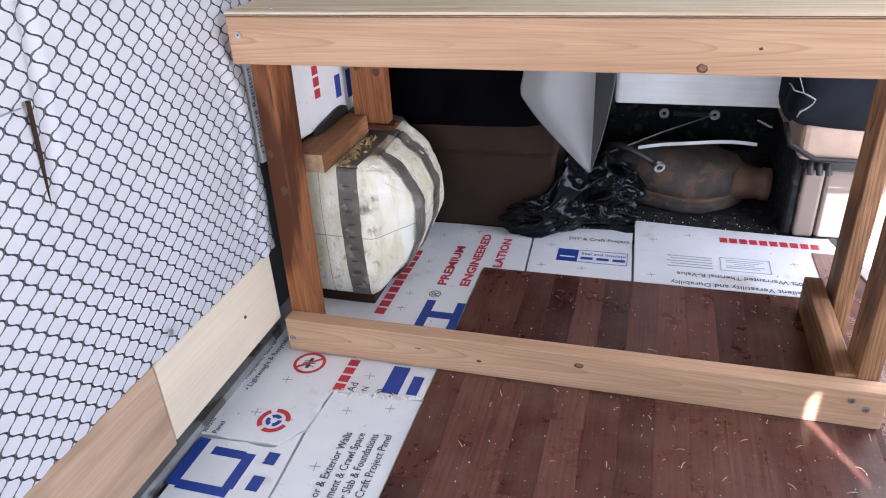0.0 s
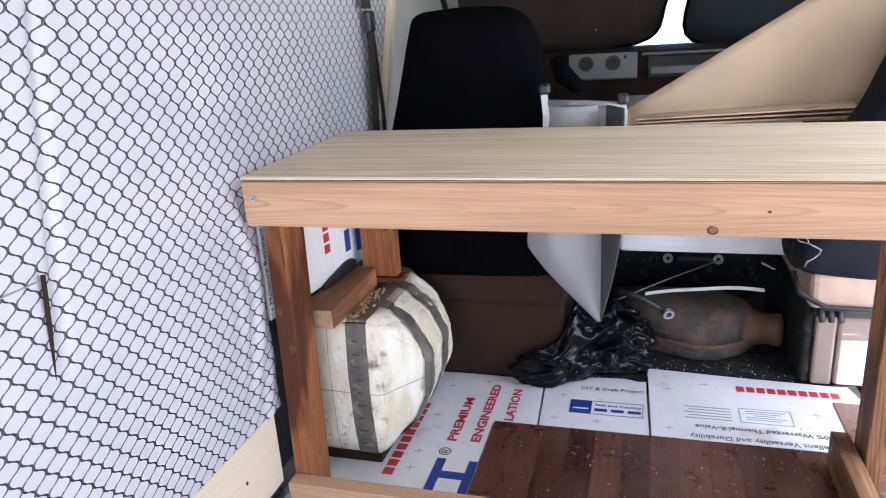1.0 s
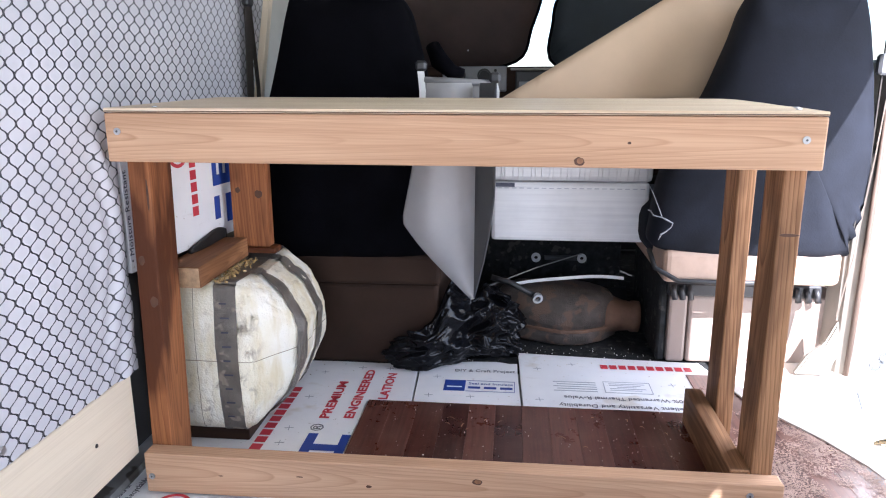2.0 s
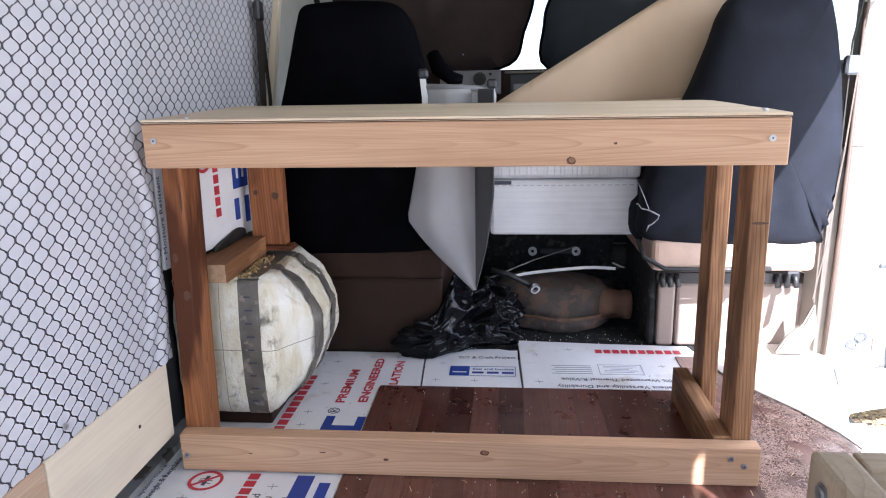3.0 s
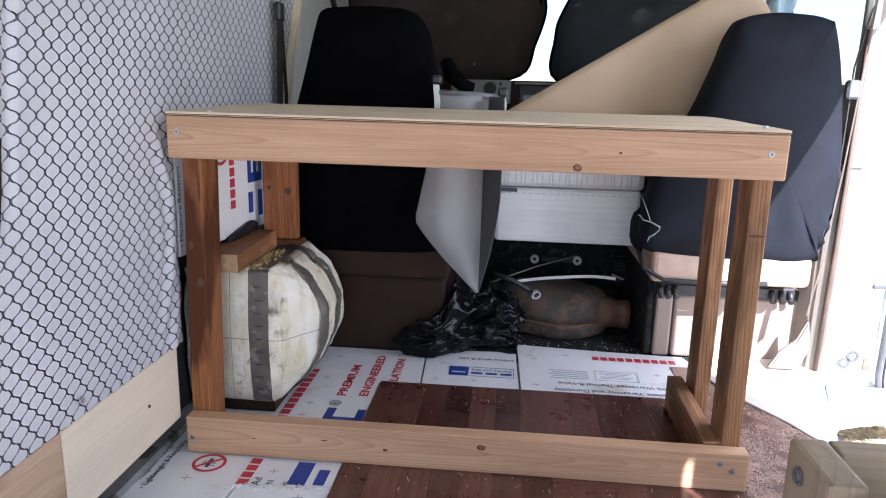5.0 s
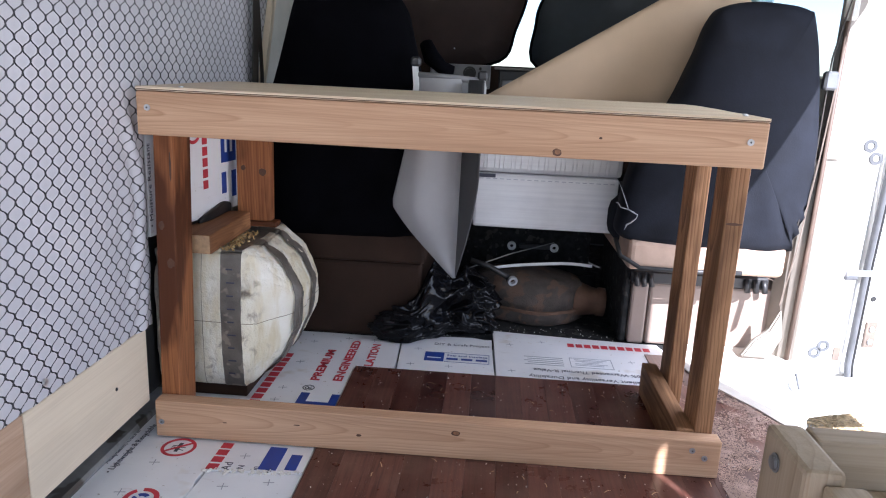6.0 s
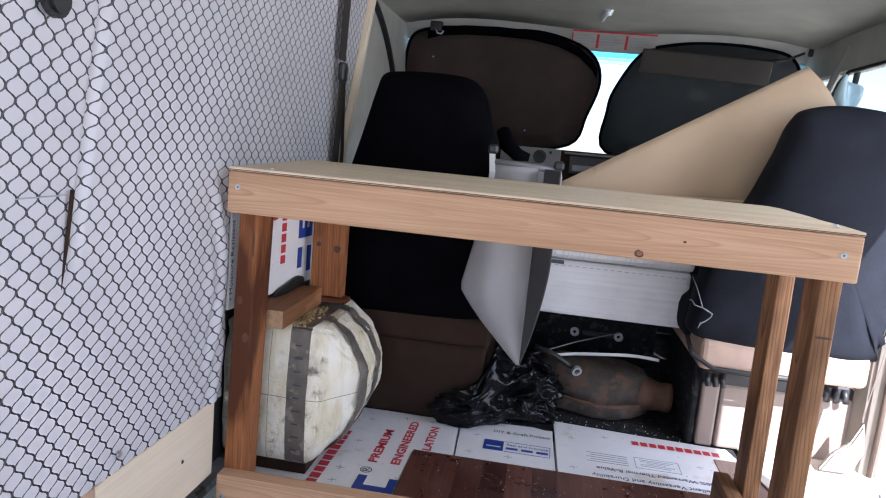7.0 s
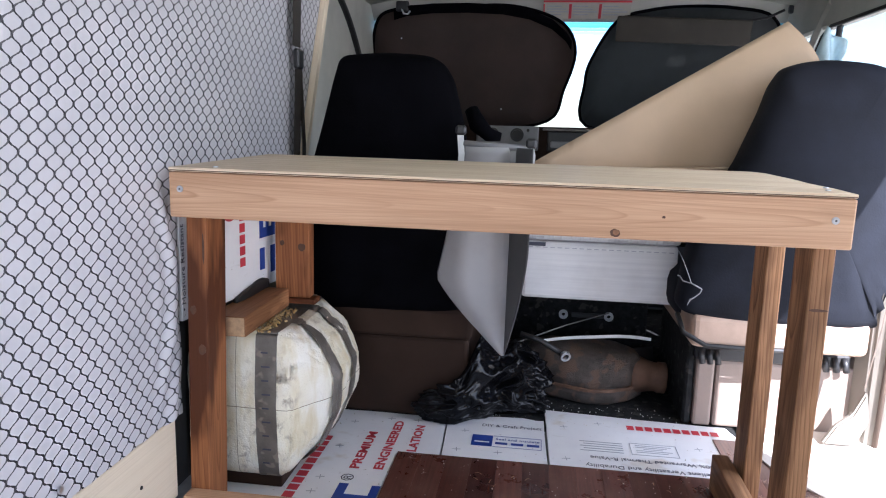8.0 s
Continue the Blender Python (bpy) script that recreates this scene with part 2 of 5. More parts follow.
WRAP_WHITE = stretch_film()
GREY_BIN = plain("grey_bin_plastic", (0.22, 0.22, 0.23), 0.35, 0, 0.15, 10, 0.2)
WHITE_PLASTIC = plain("white_plastic", (0.70, 0.71, 0.72), 0.4, 0, 0.06, 20, 0.2)
STRAP = plain("brown_belt_webbing", (0.030, 0.025, 0.021), 0.8, 0, 0.2, 40, 0.5)
STRAP_TAN = plain("tan_belt_webbing", (0.13, 0.10, 0.08), 0.8, 0, 0.2, 40, 0.5)
STRAW = plain("dry_straw", (0.58, 0.43, 0.24), 0.8, 0, 0.4, 60, 0.3)
SHAVING = plain("wood_shavings", (0.72, 0.56, 0.36), 0.7, 0, 0.2, 60, 0.3)
# dusty floor with the sunlight on it put into the pale colour
SUNLIT_DUST = plain("sunlit_dusty_sheet", (0.60, 0.56, 0.50), 0.8, 0, 0.12, 9, 0.4, 0.002, ((0.40, 0.28, 0.22), 6, 0.62))
SAWDUST = plain("sawdust", (0.44, 0.315, 0.26), 0.9, 0, 0.25, 30, 0.2)
SEAL_BROWN = plain("brown_rubber_seal", (0.075, 0.048, 0.034), 0.6, 0, 0.2, 20)
DARK_GREY = plain("dark_grey_metal", (0.085, 0.088, 0.095), 0.5, 0.2, 0.2, 20)
GREY_PINE = wood("grey_brown_pine", (0.37, 0.295, 0.21), (0.26, 0.19, 0.12), 70, 0.65, 0.2)
GLUE = plain("ochre_glue", (0.42, 0.29, 0.12), 0.5, 0, 0.3, 60)
KNOT_RIM = plain("knot_rim", (0.085, 0.035, 0.016), 0.6, 0, 0.3, 60)
KNOT_HEART = plain("knot_heart", (0.27, 0.125, 0.055), 0.6, 0, 0.3, 90)
LABEL_PAPER = plain("cream_label_paper", (0.42, 0.40, 0.355), 0.6, 0, 0.06, 20)
WIRE_STEEL = plain("dull_wire", (0.20, 0.20, 0.20), 0.5, 0.6, 0.2, 40)
TORN_FILM = plain("torn_film", (0.24, 0.245, 0.26), 0.3, 0, 0.2, 40)
# the tote's vinyl again, darkened for the side turned from the light
SHADED_VINYL = plain("shaded_grey_vinyl", (0.062, 0.064, 0.068), 0.6, 0, 0.15, 9, 0.2)
END_GRAIN = plain("sawn_end_grain", (0.50, 0.33, 0.19), 0.8, 0, 0.25, 70, 0.6, 0.002)
VENEER_GAP = plain("veneer_gap_brown", (0.13, 0.07, 0.035), 0.7, 0, 0.4, 60)
GROUND = plain("pale_concrete", (0.55, 0.51, 0.45), 0.85, 0, 0.12, 1.2, 0.6, 0.004)


def laminate():
    """Printed strips of dark cherry, dusty and scuffed; each strip is a piece of its own."""
    m, nt, b = material("cherry_laminate", 0.33)
    oi = nt.nodes.new("ShaderNodeObjectInfo")
    fib = noise_tex(nt, coords(nt, (150, 6, 20)), 1.0, 5, 0.65)
    wide = noise_tex(nt, coords(nt, (42, 1.6, 5)), 1.0, 3)
    col = ramp(nt, oi.outputs["Random"], [(0.0, (0.050, 0.0145, 0.0120)), (0.5, (0.090, 0.029, 0.0215)), (1.0, (0.160, 0.063, 0.046))])
    col = mix(nt, ramp(nt, fib, [(0.42, (0, 0, 0)), (0.70, (0.75, 0.75, 0.75))]), col, (0.030, 0.0085, 0.0065))
    col = mix(nt, ramp(nt, wide, [(0.5, (0, 0, 0)), (0.8, (0.5, 0.5, 0.5))]), col, (0.150, 0.066, 0.045))
    dust = noise_tex(nt, coords(nt, (1, 1, 1)), 9.0, 6, 0.7)
    film_ = ramp(nt, dust, [(0.46, (0, 0, 0)), (0.78, (0.22, 0.22, 0.22))])
    grit = ramp(nt, noise_tex(nt, coords(nt), 160, 3, 0.6), [(0.66, (0, 0, 0)), (0.72, (0.45, 0.45, 0.45))])
    col = mix(nt, film_, col, (0.34, 0.24, 0.185))
    col = mix(nt, grit, col, (0.40, 0.30, 0.23))
    nt.links.new(col, b.inputs["Base Color"])
    nt.links.new(mth(nt, "MULTIPLY_ADD", dust, 0.42, 0.10), b.inputs["Roughness"])
    bump(nt, b, fib, 0.1, 0.0005)
    return m


LAMINATE = laminate()


def lattice_cloth():
    """White vinyl printed with a dark ogee lattice; y and z of the object are the cloth's own plane."""
    m, nt, b = material("lattice_vinyl", 0.5)
    tc = nt.nodes.new("ShaderNodeTexCoord")
    wob = nd(nt, "ShaderNodeTexNoise", Scale=4.0, Detail=2.0)
    nt.links.new(tc.outputs["UV"], wob.inputs["Vector"])
    sep = nt.nodes.new("ShaderNodeSeparateXYZ")
    nt.links.new(tc.outputs["UV"], sep.inputs[0])
    wsep = nt.nodes.new("ShaderNodeSeparateXYZ")
    nt.links.new(wob.outputs["Color"], wsep.inputs[0])
    u = mth(nt, "ADD", mth(nt, "MULTIPLY_ADD", sep.outputs[1], -0.16, sep.outputs[0]), mth(nt, "MULTIPLY", wsep.outputs[0], 0.012))
    v = mth(nt, "ADD", sep.outputs[1], mth(nt, "MULTIPLY", wsep.outputs[1], 0.012))
    W, H = CELL_W / 2, CELL_H
    # a rounded wave, a little squarer than a sine
    ph = mth(nt, "MULTIPLY", v, 2 * math.pi / H)
    cw = mth(nt, "COSINE", ph)
    c = mth(nt, "MULTIPLY", mth(nt, "MULTIPLY", mth(nt, "SIGN", cw), mth(nt, "POWER", mth(nt, "ABSOLUTE", cw), 0.86)), W * 0.508)
    rise = mth(nt, "SINE", ph)
    c = mth(nt, "MAXIMUM", mth(nt, "MINIMUM", c, W * 0.49), -W * 0.49)
    d1 = mth(nt, "ABSOLUTE", mth(nt, "WRAP", mth(nt, "SUBTRACT", u, c), W, -W))
    d2 = mth(nt, "ABSOLUTE", mth(nt, "WRAP", mth(nt, "SUBTRACT", mth(nt, "ADD", u, c), W), W, -W))
    d = mth(nt, "MINIMUM", d1, d2)
    fine = noise_tex(nt, tc.outputs["UV"], 260, 2)
    d = mth(nt, "ADD", d, mth(nt, "MULTIPLY_ADD", fine, 0.0030, -0.0015))
    # the strands that fall one way are printed fainter
    s1 = mth(nt, "MULTIPLY_ADD", mth(nt, "MINIMUM", mth(nt, "MAXIMUM", mth(nt, "MULTIPLY", rise, 2.5), -1), 1), 0.06, 0.94)
    s2 = mth(nt, "SUBTRACT", 1.88, s1)
    near1 = mth(nt, "LESS_THAN", d1, d2)
    shade = mth(nt, "ADD", mth(nt, "MULTIPLY", near1, s1), mth(nt, "MULTIPLY", mth(nt, "SUBTRACT", 1, near1), s2))
    line = mth(nt, "MULTIPLY", mth(nt, "LESS_THAN", d, 0.0024), shade)
    blot = noise_tex(nt, tc.outputs["UV"], 5, 3)
    base = ramp(nt, blot, [(0.3, (0.505, 0.505, 0.545)), (0.7, (0.575, 0.57, 0.605))])
    nt.links.new(mix(nt, line, base, (0.014, 0.015, 0.022)), b.inputs["Base Color"])
    bump(nt, b, noise_tex(nt, tc.outputs["UV"], 18, 3), 0.25, 0.004)
    return m


CELL_W, CELL_H = 0.0376, 0.035
LATTICE = lattice_cloth()


def shrink_film():
    m, nt, b = material("black_film", 0.13)
    b.inputs["Base Color"].default_value = (0.004, 0.004, 0.005, 1)
    b.inputs["Specular IOR Level"].default_value = 0.16
    f = noise_tex(nt, coords(nt), 55, 2, 0.5, 0.6)
    bump(nt, b, f, 0.10, 0.003)
    return m


BLACK_FILM = shrink_film()


def glass(name, tint):
    m, nt, b = material(name, 0.02)
    b.inputs["Transmission Weight"].default_value = 1.0
    b.inputs["IOR"].default_value = 1.1
    b.inputs["Base Color"].default_value = (*tint, 1)
    return m


GLASS = glass("window_glass", (0.95, 0.98, 0.98))


# ---- building helpers ----
def mesh_of(name, bm):
    me = bpy.data.meshes.new(name)
    bm.to_mesh(me)
    bm.free()
    return me


def part(name, bm, mat, parent=None, label="", smooth=False, matrix=None):
    me = bm if isinstance(bm, bpy.types.Mesh) else mesh_of(name, bm)
    if not me.materials:
        me.materials.append(mat)
    if smooth:
        for p in me.polygons:
            p.use_smooth = True
    ob = new(name, me)
    ob.parent = parent
    if matrix is not None:
        ob.matrix_basis = matrix
    if label:
        ob["label"] = label
    return ob


def thing(name, at, label, category, group=""):
    ob = new(name)
    ob.matrix_basis = at if isinstance(at, Matrix) else pose(*at)
    ob.empty_display_size = 0.05
    return tagged(ob, label, category, group)


def box(x0, x1, y0, y1, z0, z1, bevel=0.0, seg=1, cuts=0):
    bm = bmesh.new()
    bmesh.ops.create_cube(bm, size=1.0, matrix=Matrix.LocRotScale(((x0 + x1) / 2, (y0 + y1) / 2, (z0 + z1) / 2), None, (x1 - x0, y1 - y0, z1 - z0)))
    if bevel:
        bmesh.ops.bevel(bm, geom=bm.edges[:], offset=bevel, segments=seg, affect="EDGES", profile=0.5)
    return bm


def board(name, mat, parent, a, b, w, h, up=(0, 0, 1), label="", bevel=0.003):
    """A sawn board from a to b along its own x axis, w across and h along up."""
    a, b, up = Vector(a), Vector(b), Vector(up)
    x = (b - a).normalized()
    y = up.cross(x).normalized()
    z = x.cross(y)
    rot = Matrix((x, y, z)).transposed().to_4x4()
    L = (b - a).length
    bm = box(-L / 2, L / 2, -w / 2, w / 2, -h / 2, h / 2, bevel, 2)
    return part(name, bm, mat, parent, label, matrix=Matrix.Translation((a + b) / 2) @ rot)


def sheet(name, mat, f, nu, nv, thick=0.002, parent=None, label="", smooth=True, uv=None):
    """A curved sheet with thickness: f(u, v) gives the place for u and v from 0 to 1."""
    bm = bmesh.new()
    grid = [[bm.verts.new(f(i / nu, j / nv)) for j in range(nv + 1)] for i in range(nu + 1)]
    for i in range(nu):
        for j in range(nv):
            bm.faces.new((grid[i][j], grid[i + 1][j], grid[i + 1][j + 1], grid[i][j + 1]))
    bm.normal_update()
    if uv:
        lay = bm.loops.layers.uv.new("uv")
        for fc in bm.faces:
            for lp in fc.loops:
                lp[lay].uv = uv(lp.vert.co)
    if thick:
        bmesh.ops.solidify(bm, geom=bm.faces[:], thickness=thick)
    return part(name, bm, mat, parent, label, smooth)


def tube(points, radius, seg=8, closed=False):
    """A round bar through the points."""
    bm = bmesh.new()
    pts = [Vector(p) for p in points]
    rings = []
    for i, p in enumerate(pts):
        d = (pts[min(i + 1, len(pts) - 1)] - pts[max(i - 1, 0)]).normalized()
        a = d.orthogonal().normalized() if not rings else (rings[-1][1] - d * rings[-1][1].dot(d)).normalized()
        c = d.cross(a)
        r = radius[i] if isinstance(radius, (list, tuple)) else radius
        rings.append(([bm.verts.new(p + (a * math.cos(k * 2 * math.pi / seg) + c * math.sin(k * 2 * math.pi / seg)) * r) for k in range(seg)], a))
    for (r0, _), (r1, _) in zip(rings, rings[1:]):
        for k in range(seg):
            bm.faces.new((r0[k], r0[(k + 1) % seg], r1[(k + 1) % seg], r1[k]))
    bm.faces.new(rings[0][0][::-1])
    bm.faces.new(rings[-1][0])
    bmesh.ops.recalc_face_normals(bm, faces=bm.faces[:])
    return bm


def strap_mesh(points, width, thick, across):
    """A flat band through the points; across is the direction of its width."""
    bm = bmesh.new()
    ac = Vector(across).normalized() * width / 2
    rows = []
    pts = [Vector(p) for p in points]
    for i, p in enumerate(pts):
        d = (pts[min(i + 1, len(pts) - 1)] - pts[max(i - 1, 0)]).normalized()
        n = d.cross(ac).normalized() * thick / 2
        rows.append([bm.verts.new(p + s) for s in (-ac - n, ac - n, ac + n, -ac + n)])
    for a, b in zip(rows, rows[1:]):
        for k in range(4):
            bm.faces.new((a[k], a[(k + 1) % 4], b[(k + 1) % 4], b[k]))
    bm.faces.new(rows[0][::-1])
    bm.faces.new(rows[-1])
    bmesh.ops.recalc_face_normals(bm, faces=bm.faces[:])
    return bm


def disc(r, h, seg=20, bevel=0.0):
    """A round plate along z from 0 to h."""
    bm = bmesh.new()
    bmesh.ops.create_cone(bm, cap_ends=True, segments=seg, radius1=r, radius2=r, depth=h, matrix=Matrix.Translation((0, 0, h / 2)))
    if bevel:
        bmesh.ops.bevel(bm, geom=[e for e in bm.edges if len(e.link_faces) == 2 and e.calc_face_angle(0) > 1], offset=bevel, segments=2, affect="EDGES")
    return bm


def ring_mesh(r0, r1, h, seg=28, a0=0.0, a1=360.0):
    """A flat ring, or a stretch of one, along z from 0 to h."""
    bm = bmesh.new()
    full = a1 - a0 >= 360
    n = seg if full else seg + 1
    cols = []
    for k in range(n):
        a = radians(a0 + (a1 - a0) * k / seg)
        cols.append([bm.verts.new((r * math.cos(a), r * math.sin(a), z)) for r, z in ((r0, 0), (r1, 0), (r1, h), (r0, h))])
    for k in range(seg):
        a, b = cols[k], cols[(k + 1) % n]
        for j in range(4):
            bm.faces.new((a[j], a[(j + 1) % 4], b[(j + 1) % 4], b[j]))
    if not full:
        bm.faces.new(cols[0])
        bm.faces.new(cols[-1])
    bmesh.ops.recalc_face_normals(bm, faces=bm.faces[:])
    return bm


def extruded(pts, z0, z1, bevel=0.0):
    """A plan outline raised from z0 to z1."""
    bm = bmesh.new()
    f = bm.faces.new([bm.verts.new((x, y, z0)) for x, y in pts])
    up = bmesh.ops.extrude_face_region(bm, geom=[f])
    bmesh.ops.translate(bm, verts=[v for v in up["geom"] if isinstance(v, bmesh.types.BMVert)], vec=(0, 0, z1 - z0))
    bmesh.ops.recalc_face_normals(bm, faces=bm.faces[:])
    if bevel:
        bmesh.ops.bevel(bm, geom=bm.edges[:], offset=bevel, segments=2, affect="EDGES")
    return bm


def rough_up(bm, amount, scale, cuts=0):
    if cuts:
        bmesh.ops.subdivide_edges(bm, edges=bm.edges[:], cuts=cuts, use_grid_fill=True)
    bm.normal_update()
    for v in bm.verts:
        v.co += v.normal * noise.noise(v.co * scale) * amount
    return bm


def words(body, size, width=None, bold=0.0):
    """Lettering as a mesh in its own plane, starting at the origin; width squeezes it to a true length."""
    cu = bpy.data.curves.new("words", "FONT")
    cu.body, cu.size, cu.extrude = body, size, 0.0002
    cu.offset = size * bold
    cu.resolution_u = 2
    ob = bpy.data.objects.new("words", cu)
    me = bpy.data.meshes.new_from_object(ob)
    bpy.data.objects.remove(ob)
    bpy.data.curves.remove(cu)
    if width:
        xs = [v.co.x for v in me.vertices]
        k = width / max(1e-6, max(xs) - min(xs))
        for v in me.vertices:
            v.co.x *= k
    return me


def bars(length, height, n=1, gap=0.3, seed=1):
    """Unreadable or withheld lettering: a row of n plain bars."""
    bm = bmesh.new()
    w = length / (n + gap * (n - 1))
    for i in range(n):
        x = i * w * (1 + gap)
        bmesh.ops.create_cube(bm, size=1.0, matrix=Matrix.LocRotScale((x + w / 2, height / 2, 0), None, (w, height, 0.0004)))
    return bm


# ---- large structure ----
def structure(name, bm, mat, label, category, smooth=False):
    return tagged(part(name, bm, mat, None, label, smooth), label, category, kind="structure")


structure("ground", box(-60, 60, -60, 60, -0.7, -0.5), GROUND, "pale sunlit concrete yard outside the van", "ground")
structure("floor", extruded([(-0.14, -2.55), (1.60, -2.55), (1.56, -0.40), (1.505, -0.05), (1.50, 0.30), (1.53, 0.45), (1.60, 0.57), (1.62, 0.80), (1.76, 0.86), (1.76, 2.3), (-0.14, 2.3)], -0.06, -0.02), BODY_METAL, "grey painted sheet metal van floor", "floor")
# white slab added so that the gap beyond the floor shows as glare
structure("door_sill", extruded([(1.47, -0.29), (1.47, 0.30), (1.50, 0.50), (1.60, 0.66), (1.72, 0.79), (1.93, 0.79), (1.86, 0.66), (1.76, 0.63), (1.687, 0.60), (1.634, 0.52), (1.59, 0.40), (1.575, 0.20), (1.60, -0.29)], -0.13, -0.064, 0.006), WHITE_PAINT, "white slab added for the glare in the side doorway", "door sill")
structure("floor_carpet", rough_up(box(-0.12, 1.66, 0.70, 2.2, -0.019, -0.006), 0.004, 9, 14), CARPET, "black cab carpet littered with foam crumbs", "carpet", True)

# left side: sheet metal skin, plywood skirting, printed vinyl over the wall
structure("wall_left", box(-0.20, -0.14, -2.55, 2.3, -0.06, 1.5), TRIM_GREY, "grey metal side wall of the van", "wall")
WX = -0.018


def cloth_x(y, z):
    """Depth of the vinyl: a groove where it is pressed in between two panels, and soft waves."""
    g = y + 0.43 - (z - 0.73) * 0.19
    d = 0.007 * math.exp(-(g / 0.012) ** 4) if z > 0.55 else 0.0
    d *= min(1.0, max(0.0, (z - 0.55) / 0.2))
    w = 0.004 * noise.noise(Vector((y * 3, z * 3, 1.7)))
    pinch = 0.012 * math.exp(-((y - 0.02) / 0.035) ** 2) * (0.5 + 0.5 * noise.noise(Vector((z * 14, 3, y * 20)))) if z < 0.78 else 0.0
    pleat = 0.004 * math.sin((y + 0.09 + 0.05 * math.sin(z * 9)) * 105) * math.exp(-((y - 0.0) / 0.045) ** 2) * min(1.0, max(0.0, (0.79 - z) * 12))
    return WX - d + w + pinch + pleat


def wall_cloth():
    """One sheet: it ends under the bench top, and above it runs on to a slanting edge."""
    bm = bmesh.new()
    n0, n1, nz = 420, 60, 56
    rows = []
    for j in range(nz + 1):
        z = 0.25 + 0.495 * j / 24 if j <= 24 else 0.745 + 0.655 * (j - 24) / 32
        edge = 0.775 + 0.29 * max(0.0, (z - 0.745) / 0.655)
        ys = [-2.5 + 2.55 * (i / n0) ** 0.75 for i in range(n0 + 1)]
        ys = [y + 0.19 * (max(z, 0.55) - 0.73) * math.exp(-((y + 0.43) / 0.22) ** 2) for y in ys] + [0.05 + (edge - 0.05) * (i + 1) / n1 for i in range(n1)]
        rows.append([bm.verts.new((cloth_x(y, z), y, z + (0.004 * noise.noise(Vector((y * 30, 0, 0))) if j == 0 else 0))) for y in ys])
    lay = bm.loops.layers.uv.new("uv")
    for j in range(nz):
        for i in range(n0 + n1):
            if i >= n0 and j < 24:
                continue
            f = bm.faces.new((rows[j][i], rows[j][i + 1], rows[j + 1][i + 1], rows[j + 1][i]))
            for lp in f.loops:
                lp[lay].uv = (lp.vert.co.y, lp.vert.co.z)
    bmesh.ops.delete(bm, geom=[v for v in bm.verts if not v.link_faces], context="VERTS")
    return bm


cloth = part("wall_covering", wall_cloth(), LATTICE, None, smooth=True)
tagged(cloth, "white vinyl wall covering printed with a dark ogee lattice", "wall covering", kind="structure")
trim = board("trim", PLY, None, (-0.008, 0.790, 0.75), (-0.008, 1.08, 1.40), 0.03, 0.02, (1, 0, 0))
tagged(trim, "bare plywood edge of the front wall panel", "trim", kind="structure")
structure("wall_panel", box(-0.08, -0.045, -2.5, 0.045, 0.255, 1.42), PLY, "plywood panel behind the wall covering", "wall")
structure("wall_panel_front", extruded([(0.047, 0.75), (0.765, 0.75), (1.05, 1.42), (0.047, 1.42)], -0.08, -0.045), PLY, "plywood panel above the bench", "wall").matrix_basis = Matrix(((0, 0, 1, 0), (1, 0, 0, 0), (0, 1, 0, 0), (0, 0, 0, 1)))
s1 = board("skirting", PLY, None, (-0.027, -0.385, 0.163), (-0.027, 0.022, 0.163), 0.016, 0.172)
tagged(s1, "pale plywood skirting strip with a nail", "skirting", kind="structure")
s2 = board("skirting", PLY_DARK, None, (-0.025, -2.5, 0.161), (-0.025, -0.388, 0.161), 0.016, 0.178)
tagged(s2, "tan plywood skirting strip", "skirting", kind="structure")
structure("sill_strip", box(-0.14, -0.05, -2.5, 0.9, -0.019, 0.012, 0.006), BODY_METAL, "grey metal channel along the wall", "sill")

# ceiling, rear frame, right side
structure("ceiling", sheet("ceiling_sheet", HEADLINER, lambda u, v: Vector((-0.2 + 2.0 * u, -2.55 + 4.58 * v, 1.455 - 0.05 * (2 * u - 1) ** 4 + 0.012 * math.sin(u * 9))), 24, 20, 0.03).data.copy(), HEADLINER, "grey fabric headliner", "ceiling", True)
bpy.data.objects.remove(bpy.data.objects["ceiling_sheet"])
structure("wall_rear", box(-0.2, 1.8, -2.6, -2.55, 1.32, 1.5), TRIM_GREY, "grey header over the open rear doors", "wall")
# unseen side wall behind the doorway; its slots are added to throw sun onto the bench end
wr = thing("wall_right", (0, 0, 0), "grey metal side wall with added sun slots behind the doorway", "wall")
wr["kind"] = "structure"
for y0, y1, z0, z1 in ((-2.55, -1.38, -0.06, 1.5), (-0.93, -0.295, -0.06, 1.5), (-1.38, -0.93, -0.06, 1.10), (-1.38, -0.93, 1.44, 1.5), (-1.260, -1.13, 1.10, 1.44), (-1.035, -1.02, 1.10, 1.44)):
    part("wall_panel", box(1.75, 1.80, y0, y1, z0, z1), TRIM_GREY, wr)
# unseen overhang, added and sized to set the sun's edge on the seat
structure("roof_edge", box(1.80, 1.836, -0.90, 0.86, 1.30, 1.36, 0.01), WHITE_PAINT, "white overhang added to cut the sun above the side doorway", "roof edge")
structure("wall_right_header", box(1.75, 1.80, -0.294, 0.70, 1.30, 1.5), BEIGE_PAINT, "beige header above the side doorway", "wall")
pil = extruded([(1.652, 0.705), (1.698, 0.705), (1.715, 0.80), (1.60, 0.80), (1.618, 0.735)], -0.02, 0.62, 0.008)
structure("wall_right_pillar", pil, BEIGE_PAINT, "beige painted pillar beside the passenger seat", "pillar")
structure("wall_right_pillar_upper", extruded([(1.652, 0.705), (1.698, 0.705), (1.715, 0.80), (1.672, 0.80)], 0.6205, 1.44, 0.006), BEIGE_PAINT, "narrow beige upper pillar of the side doorway", "pillar")
